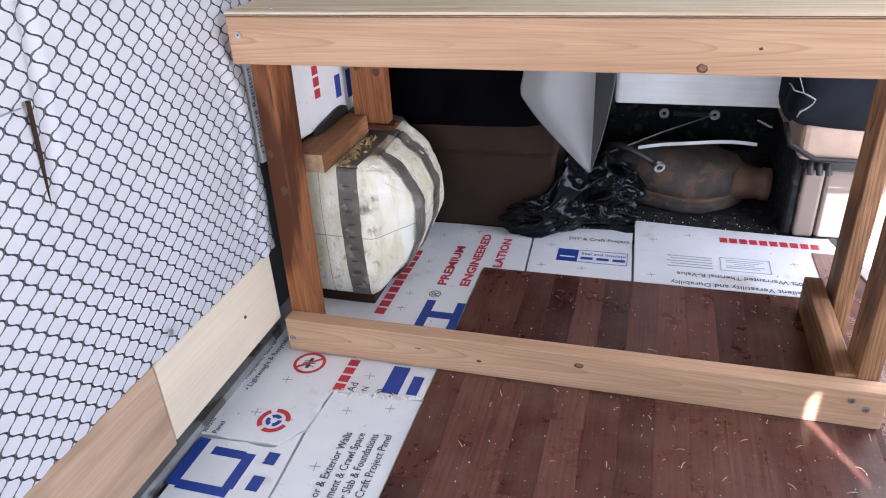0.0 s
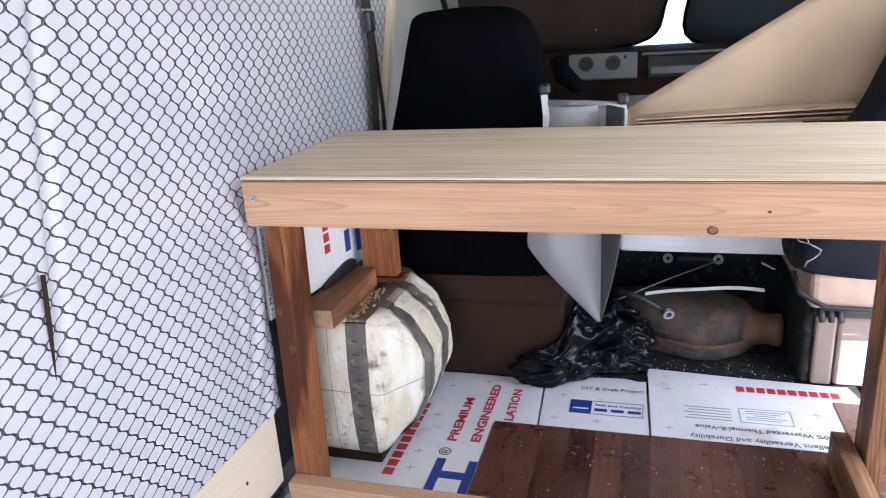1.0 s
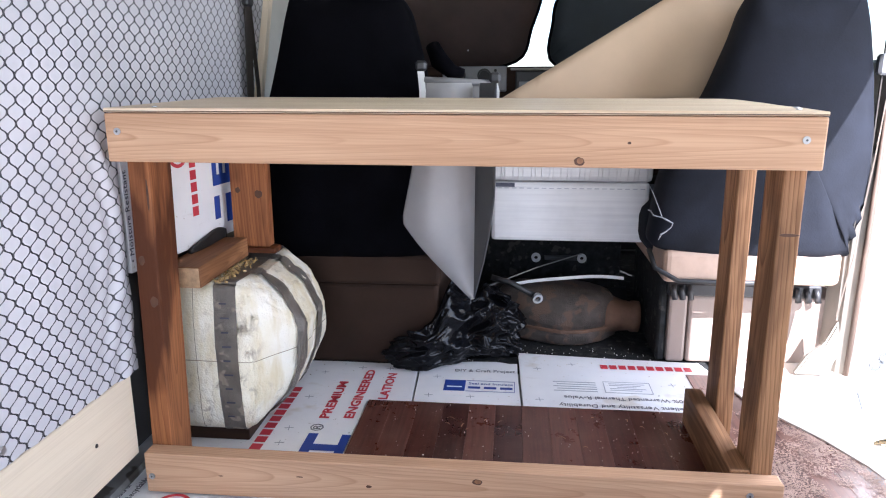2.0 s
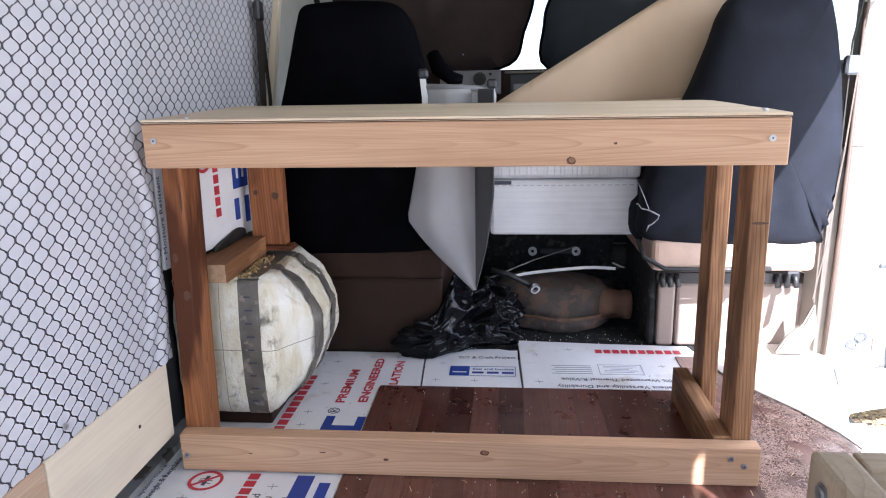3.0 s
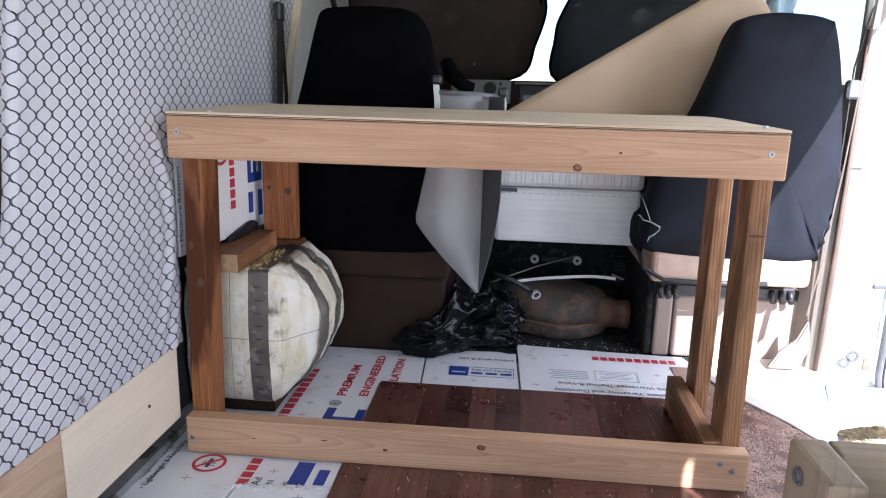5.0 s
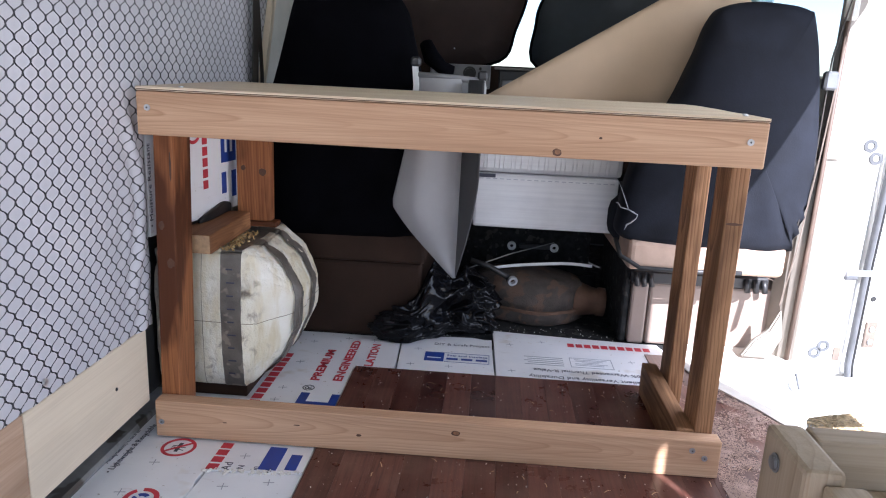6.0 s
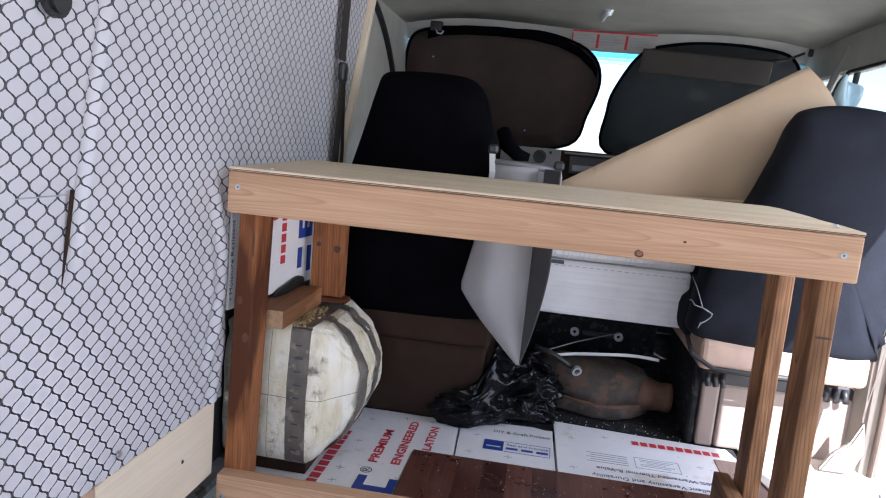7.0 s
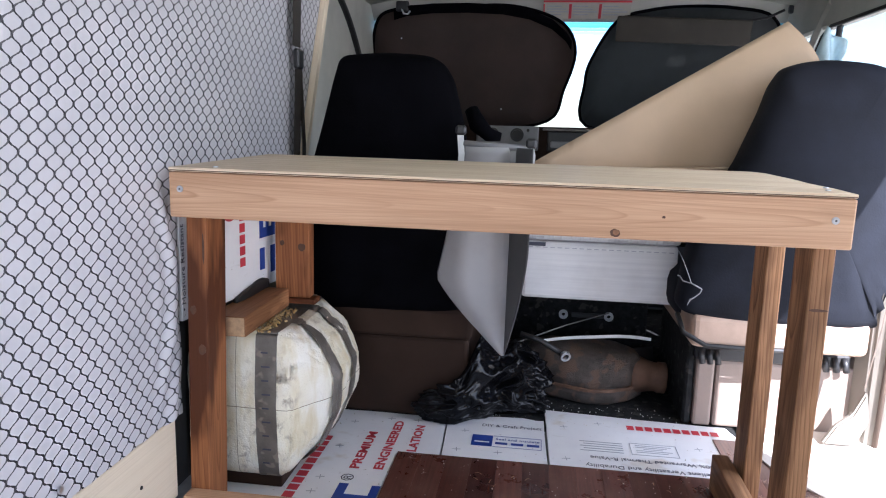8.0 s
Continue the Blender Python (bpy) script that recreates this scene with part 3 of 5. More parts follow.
structure("pillar_seal", tube([(1.645, 0.712, -0.02), (1.650, 0.706, 0.4), (1.655, 0.706, 1.40)], 0.0075), SEAL_BROWN, "brown rubber seal along the pillar", "seal", True)
structure("wall_right_front", box(1.74, 1.80, 0.862, 2.3, -0.06, 0.86, 0.01), TRIM_GREY, "grey passenger door panel", "wall")

# front: dashboard bulkhead, windscreen, header
structure("wall_front", box(-0.2, 1.8, 2.30, 2.36, -0.06, 0.86), DARK_PLASTIC, "dark bulkhead under the windscreen", "wall")
wind = structure("window_1", box(-0.13, 1.75, -0.004, 0.004, 0, 0.45), GLASS, "clear windscreen", "window")
wind.matrix_basis = pose(0, 2.30, 0.86, 18, 0, 0)
wind.visible_shadow = False
for z0, z1, tint in ((0.451, 0.465, (0.72, 0.93, 0.98)), (0.466, 0.480, (0.50, 0.84, 0.96)), (0.481, 0.56, (0.25, 0.72, 0.95))):
    band = part("shade_band", box(-0.13, 1.75, -0.004, 0.004, z0, z1), glass("blue_band_glass", tint), wind, "blue tinted band fading down the windscreen")
    band.visible_shadow = False


def header(u, v):
    x = -0.16 + 1.94 * u
    y = 2.105 - 0.115 * v - 0.006 * math.sin(v * math.pi)
    return Vector((x, y, 1.335 + 0.115 * v))


hd = sheet("header_trim", TRIM_GREY, header, 20, 6, 0.02)
tagged(hd, "grey padded trim above the windscreen", "trim", kind="structure")

# passenger door window with its quarter light
fr = thing("passenger_window", (1.75, 0, 0), "grey framed passenger door window with a quarter light", "window")
fr["kind"] = "structure"
part("window_frame", box(-0.02, 0.04, 0.87, 2.2, 1.25, 1.45, 0.01), TRIM_GREY, fr)
part("window_post", tube([(0.0, 1.62, 0.86), (0.0, 1.56, 1.26)], 0.012), DARK_PLASTIC, fr, "dark quarter light divider")
part("front_post", tube([(0.0, 2.12, 0.86), (0.0, 1.68, 1.30), (0.0, 1.62, 1.34)], 0.03), TRIM_GREY, fr)
part("seal", tube([(-0.02, 2.02, 0.86), (-0.022, 1.66, 1.22), (-0.022, 1.58, 1.25), (-0.022, 0.9, 1.25)], 0.008), RUBBER, fr, "black rubber seal")
pane = part("pane", box(0.008, 0.014, 0.88, 2.0, 0.86, 1.25), GLASS, fr)
pane.visible_shadow = False

# left cab side: grey panel with a dark seal that arches over it
cabl = thing("driver_side_panel", (-0.13, 0, 0), "grey moulded panel beside the driver seat with black seal", "panel")
cabl["kind"] = "structure"
part("panel", box(-0.005, 0.02, 0.9, 2.28, 0.0, 1.46, 0.008), TRIM_GREY, cabl)
part("seal", tube([(0.03, 1.05 + 0.9 * k / 14, 1.40 - 0.42 * (k / 14) ** 2.6) for k in range(15)], 0.013), RUBBER, cabl, "black rubber seal")


# ---- the bench ----
def screw(parent, x, y, z, r=0.0065):
    m = pose(x, y, z, 90, 0, 0)
    head = part("screw", disc(r, 0.003, 12, 0.001), STEEL, parent, "zinc plated screw head", matrix=m)
    part("recess", disc(r * 0.32, 0.0006, 6), DARK_GREY, head, matrix=Matrix.Translation((0, 0, 0.0028)))


bench = thing("bench_frame", (0, 0, 0), "unfinished pine bench frame with a plywood top on laminate", "bench")
board("front_rail", PINE, bench, (0.0, 0.019, 0.709), (1.22, 0.019, 0.7035), 0.038, 0.086)
board("bottom_rail", PINE, bench, (0.002, 0.019, 0.0465), (1.222, 0.019, 0.0465), 0.038, 0.085)
board("front_leg", FIR, bench, (0.032, 0.082, 0.665), (0.019, 0.082, 0.006), 0.042, 0.086, (0, 1, 0), "reddish knotty fir leg")
board("front_leg", TREATED, bench, (1.193, 0.083, 0.660), (1.193, 0.083, 0.006), 0.038, 0.088, (0, 1, 0), "weathered grey pine leg")
board("back_leg", TREATED, bench, (1.200, 0.345, 0.747), (1.200, 0.345, 0.006), 0.036, 0.088, (0, 1, 0), "weathered grey pine leg")
board("back_leg", FIR, bench, (0.088, 0.440, 0.752), (0.088, 0.440, 0.412), 0.089, 0.038, (0, 1, 0), "reddish knotty fir leg")
board("foot_block", FIR, bench, (0.042, 0.438, 0.404), (0.148, 0.438, 0.404), 0.046, 0.014, (0, 0, 1), "thin fir packing piece")
board("back_rail", PINE, bench, (0.0, 0.482, 0.715), (1.22, 0.482, 0.709), 0.034, 0.08)
board("side_brace", TREATED, bench, (1.155, 0.04, 0.050), (1.155, 0.40, 0.050), 0.038, 0.088, (0, 0, 1), "weathered pine brace on edge")
bt = bmesh.new()
n = 40
top_pts = [(0.0, 0.0), (1.22, 0.0), (1.222, 0.10), (1.214, 0.2), (1.217, 0.30), (1.210, 0.46), (1.19, 0.50)] + [(1.19 - 1.19 * k / n, 0.50 + 0.0015 * noise.noise(Vector((k * 0.9, 0, 0)))) for k in range(1, n + 1)]
top = extruded(top_pts, 0.7535, 0.7605, 0.0008)
for v in top.verts:
    v.co.z += 0.008 * max(0, v.co.y) / 0.5 - 0.0055 * v.co.x / 1.22
me = mesh_of("bench_top", top)
part("bench_top", me, PINE_TOP, bench, "pale plywood top with a rough sawn end")
# dark strip for the brown ply edge and the shaded gap under the top
board("veneer_layer", VENEER_GAP, bench, (0.002, -0.0002, 0.7553), (1.219, -0.0002, 0.7498), 0.0022, 0.0018, (0, 0, 1), "brown ply layer darkened for the shaded gap under the top", 0.0003)
for p in ((0.023, -0.0005, 0.720), (1.188, -0.0005, 0.710), (0.016, -0.0005, 0.04), (1.162, -0.0005, 0.066), (1.189, -0.0005, 0.050)):
    screw(bench, *p)
for p in ((0.08, 0.03), (1.19, 0.05), (1.205, 0.10)):
    h = part("screw", disc(0.005, 0.002, 10), STEEL, bench, "zinc plated screw head", matrix=pose(p[0], p[1], 0.7608 - 0.0055 * p[0] / 1.22 + 0.016 * p[1]))


def knot(x, y, z, rx, rz, heart=True, label="dark knot"):
    """A slightly uneven oval knot in the face of a board that looks along -y."""
    bm = disc(1.0, 0.0007, 18)
    for v in bm.verts:
        k = 1 + 0.22 * noise.noise(Vector((v.co.x * 1.7 + x * 40, v.co.y * 1.7, z * 30)))
        v.co.x, v.co.y = v.co.x * rx * k, v.co.y * rz * k
    rim = part("knot", bm, KNOT_RIM, bench, label, matrix=pose(x, y, z, 90, 0, 0))
    if heart:
        bm = disc(1.0, 0.0004, 16)
        for v in bm.verts:
            k = 1 + 0.2 * noise.noise(Vector((v.co.x * 2 + x * 60, v.co.y * 2, 5)))
            v.co.x, v.co.y = v.co.x * rx * 0.66 * k, v.co.y * rz * 0.66 * k
        part("knot_heart", bm, KNOT_HEART, rim, "lighter heart of the knot", matrix=Matrix.Translation((rx * 0.12, rz * 0.1, 0.0005)))


knot(0.830, 0.0004, 0.673, 0.0085, 0.0075)
knot(0.910, 0.0004, 0.704, 0.0032, 0.0022, False)
knot(0.455, 0.0004, 0.042, 0.0060, 0.0030, False)
knot(0.318, 0.0004, 0.055, 0.0075, 0.0012, False)
knot(0.158, 0.0004, 0.048, 0.0050, 0.0012, False)
knot(0.664, 0.0004, 0.064, 0.0095, 0.0062)
knot(0.113, 0.4212, 0.542, 0.0095, 0.0105, False)
knot(0.062, 0.4212, 0.552, 0.0060, 0.0070, False)
for x_, z_, rx_, rz_ in ((0.036, 0.392, 0.0075, 0.011), (0.020, 0.474, 0.006, 0.009), (0.045, 0.600, 0.0022, 0.030)):
    knot(x_, 0.0388, z_, rx_, rz_, False, "dark resinous knot")
knot(1.193, 0.0388, 0.545, 0.0165, 0.0028, False, "dark knot across the leg")

loose = board("wood_block", OFFCUT, None, (0.034, 0.160, 0.406), (0.040, 0.416, 0.414), 0.082, 0.046)
part("end_grain", box(-0.001, 0.0, -0.039, 0.039, -0.021, 0.021, 0.0), END_GRAIN, loose, "pale rough sawn end", matrix=Matrix.Translation((-0.1285, 0, 0)))
tagged(loose, "short offcut of reddish fir lying on the foam block", "wood block")


# ---- taped foam block ----
def hull_block(shrink=0.0):
    bm = bmesh.new()
    pts = []
    for z, fr_, r_, ch in ((0.034, 0.136, 0.152, 0.014), (0.080, 0.152, 0.202, 0.004), (0.16, 0.158, 0.236, 0.0), (0.255, 0.158, 0.244, 0.0), (0.33, 0.156, 0.208, 0.004), (0.380, 0.148, 0.150, 0.012)):
        pts += [(-0.088, 0.200 + ch, z), (fr_, 0.200 + ch, z), (max(fr_, r_ - 0.004), 0.315 + ch, z), (r_, 0.37, z), (r_ - 0.004, 0.52, z), (r_ - 0.05, 0.585, z), (-0.088, 0.60, z)]
    for p in pts:
        bm.verts.new(p)
    res = bmesh.ops.convex_hull(bm, input=bm.verts[:])
    bmesh.ops.delete(bm, geom=list({g for g in res["geom_interior"] + res["geom_unused"] if isinstance(g, bmesh.types.BMVert)}), context="VERTS")
    bmesh.ops.dissolve_limit(bm, angle_limit=radians(2), verts=bm.verts[:], edges=bm.edges[:])
    bmesh.ops.bevel(bm, geom=bm.edges[:], offset=0.006, segments=2, affect="EDGES")
    bmesh.ops.triangulate(bm, faces=bm.faces[:])
    for _ in range(2):
        bmesh.ops.subdivide_edges(bm, edges=[e for e in bm.edges if e.calc_length() > 0.022], cuts=1)
        bmesh.ops.triangulate(bm, faces=[f for f in bm.faces if len(f.verts) > 4])
    bm.normal_update()
    return bm


def lumpy(bm, out=0.0):
    for v in bm.verts:
        chip = max(0.0, noise.noise(v.co * 19 + Vector((2, 5, 1))) - 0.18) * 0.022 if out == 0 else 0.0
        worn = 0.012 * max(0.0, noise.noise(v.co * 30 + Vector((4, 0, 9)))) * min(1.0, max(0.0, (v.co.z - 0.27) / 0.06)) * min(1.0, max(0.0, (v.co.x - 0.13) / 0.03))
        v.co += v.normal * (out - chip - worn + 0.006 * noise.noise(v.co * 11) + 0.0025 * noise.noise(v.co * 45))
    return bm


block = thing("foam_block", (0, 0, 0), "yellowed white foam block bound with grey duct tape", "foam block")
part("foam", lumpy(hull_block()), OLD_FOAM, block, smooth=True)


def tape(axis, lo, hi, out=0.0022, keep=None):
    bm = hull_block()
    for co, no in ((lo, -1), (hi, 1)):
        nrm = Vector((0, 0, 0))
        nrm[axis] = no
        pt = Vector((0, 0, 0))
        pt[axis] = co
        bmesh.ops.bisect_plane(bm, geom=bm.verts[:] + bm.edges[:] + bm.faces[:], plane_co=pt, plane_no=nrm, clear_outer=True)
    bmesh.ops.subdivide_edges(bm, edges=[e for e in bm.edges if e.calc_length() > 0.012], cuts=1)
    bm.normal_update()
    lumpy(bm, out)
    return bm


# cracks are thin brown bands; the shade inside them is in the colour
CRACK_SHADE = plain("crack_shade_line", (0.30, 0.25, 0.17), 0.9, 0, 0.2, 40)
part("crack", tape(2, 0.2030, 0.2046, 0.0006), CRACK_SHADE, block, "fine crack running round the foam", True)
part("crack", tape(0, 0.0300, 0.0312, 0.0006), CRACK_SHADE, block, "fine seam in the foam", True)
strip_a = part("tape", tape(0, 0.078, 0.128), TAPE, block, "creased grey duct tape", True)
for k in range(9):
    part("tape_print", box(0.096, 0.112 + 0.004 * (k % 2), 0.1905, 0.1915, 0.075 + 0.033 * k, 0.0785 + 0.033 * k), INK_DARK, strip_a, "small dark print on the tape")
part("tape", tape(0, -0.066, -0.036), TAPE, block, "creased grey duct tape", True)
part("tape", tape(1, 0.300, 0.338, 0.0032), TAPE, block, "creased grey duct tape", True)
part("tape", tape(1, 0.425, 0.468, 0.0032), TAPE, block, "creased grey duct tape", True)
gl = bmesh.new()
rng = random.Random(8)
for k in range(150):
    c = Vector((rng.gauss(0.090, 0.011), rng.uniform(0.20, 0.40), 0.3835 + rng.uniform(0, 0.005)))
    s_ = rng.uniform(0.001, 0.005)
    bmesh.ops.create_cube(gl, size=1.0, matrix=Matrix.LocRotScale(c, Euler((rng.random() * 3, rng.random() * 3, rng.random() * 3)), (s_, s_ * 1.8, s_ * 0.6)))
tagged(part("glue_flakes", gl, GLUE), "brittle ochre glue flakes on the foam block", "glue flakes", kind="stuff")
base = board("base_board", PINE_TOP, None, (-0.07, 0.405, 0.016), (0.128, 0.405, 0.016), 0.36, 0.032)
base.data.materials[0] = DARK_WOOD
tagged(base, "dark brown board under the foam block", "board")
pad = sheet("rubber_pad", RUBBER, lambda u, v: Vector((0.012 + 0.018 * u + 0.003 * math.sin(u * 5), 0.26 + 0.16 * u, 0.432 + (0.014 + 0.026 * u) * v * (1 - 0.4 * (2 * u - 1) ** 4))), 16, 5, 0.010)
tagged(pad, "black rubber pad tucked behind the wood block", "pad")
# black slab added to darken the shaded gap between wall and block
gap_fill = part("rubber_liner", box(-0.115, -0.094, 0.05, 0.62, 0.012, 0.44, 0.006), RUBBER)
tagged(gap_fill, "black slab added for the dark gap beside the foam block", "liner")


# ---- second frame near the camera ----
second = thing("second_frame", (0, 0, 0), "unfinished weathered pine frame with carriage bolts", "frame")
board("post", GREY_PINE, second, (0.990, -0.786, 0.004), (0.990, -0.786, 0.505), 0.034, 0.086, (0, 1, 0), bevel=0.005)
board("back_rail", GREY_PINE, second, (1.008, -0.758, 0.460), (1.60, -0.758, 0.460), 0.030, 0.088)
board("side_rail", GREY_PINE, second, (1.004, -0.831, 0.452), (1.004, -1.60, 0.452), 0.034, 0.088)
board("post", GREY_PINE, second, (1.62, -0.79, 0.004), (1.62, -0.79, 0.50), 0.038, 0.045, (0, 1, 0))
board("cross_brace", GREY_PINE, second, (1.062, -0.775, 0.432), (1.062, -1.45, 0.432), 0.040, 0.060)
board("post", GREY_PINE, second, (1.004, -1.62, 0.004), (1.004, -1.62, 0.50), 0.034, 0.038, (0, 1, 0))
part("bolt", disc(0.0088, 0.006, 20, 0.0026), WIRE_STEEL, second, "domed carriage bolt head", matrix=pose(0.9745, -0.776, 0.482, 0, -90, 0))


# ---- seats ----
def cushion(outline, y0, y1, bulge=0.03, folds=False):
    """A padded slab: an outline in x and z, rounded towards both faces."""
    bm = bmesh.new()
    cx = sum(p[0] for p in outline) / len(outline)
    cz = sum(p[1] for p in outline) / len(outline)
    pts = []
    N = len(outline)
    for i in range(N):
        p0, p1, p2, p3 = (Vector((*outline[(i + k) % N], 0)) for k in (-1, 0, 1, 2))
        for s in range(7):
            t = s / 7
            q = 0.5 * ((2 * p1) + (-p0 + p2) * t + (2 * p0 - 5 * p1 + 4 * p2 - p3) * t * t + (-p0 + 3 * p1 - 3 * p2 + p3) * t ** 3)
            pts.append((q.x, q.y))
    hx, hz = (max(p[0] for p in pts) - min(p[0] for p in pts)) / 2, (max(p[1] for p in pts) - min(p[1] for p in pts)) / 2
    prof = [(0.02, y0 - bulge), (0.2, y0 - bulge * 0.96), (0.35, y0 - bulge * 0.87), (0.5, y0 - bulge * 0.72), (0.62, y0 - bulge * 0.55), (0.72, y0 - bulge * 0.38), (0.80, y0 - bulge * 0.22), (0.87, y0 - bulge * 0.05), (0.92, y0 + 0.006), (0.965, y0 + 0.016), (0.99, y0 + 0.032), (1.0, y0 + 0.055), (1.0, y1 - 0.05), (0.95, y1)]
    rings = []
    for s, y in prof:
        k = min(1.0, s / 0.9)
        row = []
        for x, z in pts:
            a = math.atan2((z - cz) / hz, (x - cx) / hx)
            ex, ez = cx + hx * 0.8 * math.cos(a) * s, cz + hz * 0.8 * math.sin(a) * s
            px, pz = ex + (cx + (x - cx) * s - ex) * k ** 2, ez + (cz + (z - cz) * s - ez) * k ** 2
            pull = 0.0
            if folds and pz < 0.50 and s < 0.97:
                pull = 0.015 * math.sin((pz + 0.28 * px) * 150 + 3 * noise.noise(Vector((px * 6, 0, pz * 9)))) * max(0.0, 1 - abs(pz - 0.43) / 0.08) * min(1.0, max(0.0, (px - 1.3) / 0.15)) * 1.4
            row.append(bm.verts.new((px, y + pull + 0.005 * noise.noise(Vector((px * 9, y * 9, pz * 9))), pz)))
        rings.append(row)
    for a, b in zip(rings, rings[1:]):
        for k in range(len(pts)):
            bm.faces.new((a[k], a[(k + 1) % len(pts)], b[(k + 1) % len(pts)], b[k]))
    bm.faces.new(rings[0])
    bm.faces.new(rings[-1][::-1])
    inner = [v for r in rings[:9] for v in r]
    for _ in range(3):
        bmesh.ops.smooth_vert(bm, verts=inner, factor=0.5, use_axis_x=False, use_axis_y=True, use_axis_z=False)
    bmesh.ops.recalc_face_normals(bm, faces=bm.faces[:])
    return bm


seat_l = thing("driver_seat", (0, 0, 0), "front seat in a stretched black cloth cover on a brown base", "seat")
part("backrest", cushion([(0.02, 0.33), (0.00, 0.55), (0.045, 0.72), (0.085, 0.86), (0.118, 0.985), (0.138, 1.032), (0.19, 1.043), (0.30, 1.046), (0.395, 1.034), (0.440, 0.99), (0.462, 0.92), (0.497, 0.76), (0.512, 0.55), (0.505, 0.34), (0.26, 0.312)], 0.66, 0.80), BLACK_CLOTH, seat_l, "black stretch cover", True)
part("cushion", box(0.0, 0.50, 0.80, 1.30, 0.30, 0.44, 0.05, 3), BLACK_CLOTH, seat_l, "black stretch cover", True)
part("base_lip", box(-0.03, 0.525, 0.675, 1.25, 0.247, 0.335, 0.012, 2), BROWN_PLASTIC, seat_l, "brown plastic base")
part("base", box(-0.03, 0.515, 0.70, 1.25, 0.0, 0.243, 0.012, 2), BROWN_PLASTIC, seat_l, "brown plastic base")
part("lever", tube([(0.49, 0.82, 0.90), (0.51, 0.80, 0.86), (0.545, 0.80, 0.83), (0.58, 0.80, 0.825)], [0.020, 0.026, 0.020, 0.012], 12), BLACK_CLOTH, seat_l, "black armrest hinge", True)

seat_r = thing("passenger_seat", (0, 0, 0), "front seat in a navy cloth cover above a tan base", "seat")
part("backrest", cushion([(1.110, 0.365), (1.090, 0.45), (1.108, 0.571), (1.155, 0.68), (1.21, 0.78), (1.255, 0.90), (1.285, 0.995), (1.32, 1.026), (1.40, 1.04), (1.49, 1.035), (1.538, 1.022), (1.550, 1.010), (1.574, 0.92), (1.598, 0.79), (1.616, 0.61), (1.610, 0.47), (1.586, 0.374), (1.574, 0.352), (1.35, 0.345)], 0.64, 0.78, folds=True), NAVY_CLOTH, seat_r, "navy stretch cover", True)
part("cushion", box(1.10, 1.58, 0.79, 1.30, 0.31, 0.46, 0.05, 3), NAVY_CLOTH, seat_r, "navy stretch cover", True)
part("seat_skirt", box(1.122, 1.575, 0.655, 1.25, 0.276, 0.372, 0.02, 3), TAN_VINYL, seat_r, "tan vinyl edge below the cover")
part("base_rail", box(1.165, 1.585, 0.775, 1.22, 0.206, 0.245, 0.005), DARK_PLASTIC, seat_r, "dark seat rail")
part("base", box(1.231, 1.66, 0.792, 1.22, 0.0, 0.204, 0.010, 2), TAN_PLASTIC, seat_r, "tan plastic base")
part("base_side", box(1.176, 1.228, 0.790, 1.22, 0.0, 0.204, 0.008, 2), TAN_PLASTIC, seat_r, "tan plastic side cover")
for x in (1.180, 1.202, 1.224, 1.515, 1.542, 1.568):
    part("spring_clip", tube([(x, 0.776, 0.236), (x, 0.766, 0.222), (x + 0.005, 0.766, 0.200)], 0.009), DARK_PLASTIC, seat_r, "black seat track clip", True)
# thin black panel over the left face of the seat base
part("side_carpet", rough_up(box(1.150, 1.173, 0.80, 1.24, 0.0, 0.262, 0.006), 0.003, 12), CARPET, seat_r, "black panel against the left face of the seat base")
part("cable", tube([(1.09, 0.70, 0.36), (1.10, 0.655, 0.32), (1.16, 0.645, 0.288), (1.30, 0.645, 0.286), (1.45, 0.648, 0.290)], 0.007), RUBBER, seat_r, "black cable under the seat", True)

# ---- cab ----
dog = thing("engine_cover", (0, 0, 0), "dark carpeted engine cover between the seats with two bolts", "engine cover")
part("cover", box(0.535, 1.12, 1.345, 2.0, -0.002, 0.318, 0.02, 2), CARPET, dog)
for x in (0.810, 0.977):
    b_ = part("bolt", ring_mesh(0.007, 0.017, 0.01, 20), STEEL, dog, "bolt with a worn washer", matrix=pose(x, 1.345, 0.169, 90, 0, 0))
part("plate", box(0.84, 0.965, 1.338, 1.346, 0.160, 0.178, 0.003), DARK_PLASTIC, dog, "dark metal plate between the bolts")

dash = thing("dashboard", (0, 0, 0), "brown moulded dashboard with round air vents", "dashboard")
part("body", box(-0.12, 1.73, 1.76, 2.28, 0.42, 0.862, 0.03, 3), BROWN_PLASTIC, dash)
vp = part("vent_panel", box(-0.13, 0.13, -0.012, 0.012, -0.06, 0.04, 0.006, 2), GREY_BIN, dash, "grey panel with two round vents", matrix=pose(0.555, 1.742, 0.822, -12, 0, 0))
for x in (-0.063, 0.040):
    part("vent", ring_mesh(0.021, 0.028, 0.01, 24), DARK_PLASTIC, vp, "dark round vent", matrix=pose(x, -0.012, 0.0, 90, 0, 0))
    part("vent", disc(0.021, 0.003, 24), RUBBER, vp, "dark round vent", matrix=pose(x, -0.012, 0.0, 90, 0, 0))
part("knob", disc(0.006, 0.01, 12), RUBBER, vp, matrix=pose(0.085, -0.012, 0.02, 90, 0, 0))
part("radio_bay", box(0.72, 0.99, 1.750, 1.775, 0.76, 0.845, 0.006), DARK_PLASTIC, dash, "black radio bay")
part("radio", box(0.735, 0.97, 1.744, 1.76, 0.775, 0.803, 0.004), GREY_BIN, dash, "grey radio face")
part("bay_trim", box(0.70, 1.0, 1.752, 1.77, 0.846, 0.856, 0.003), BEIGE_PAINT, dash, "worn metal trim strip")


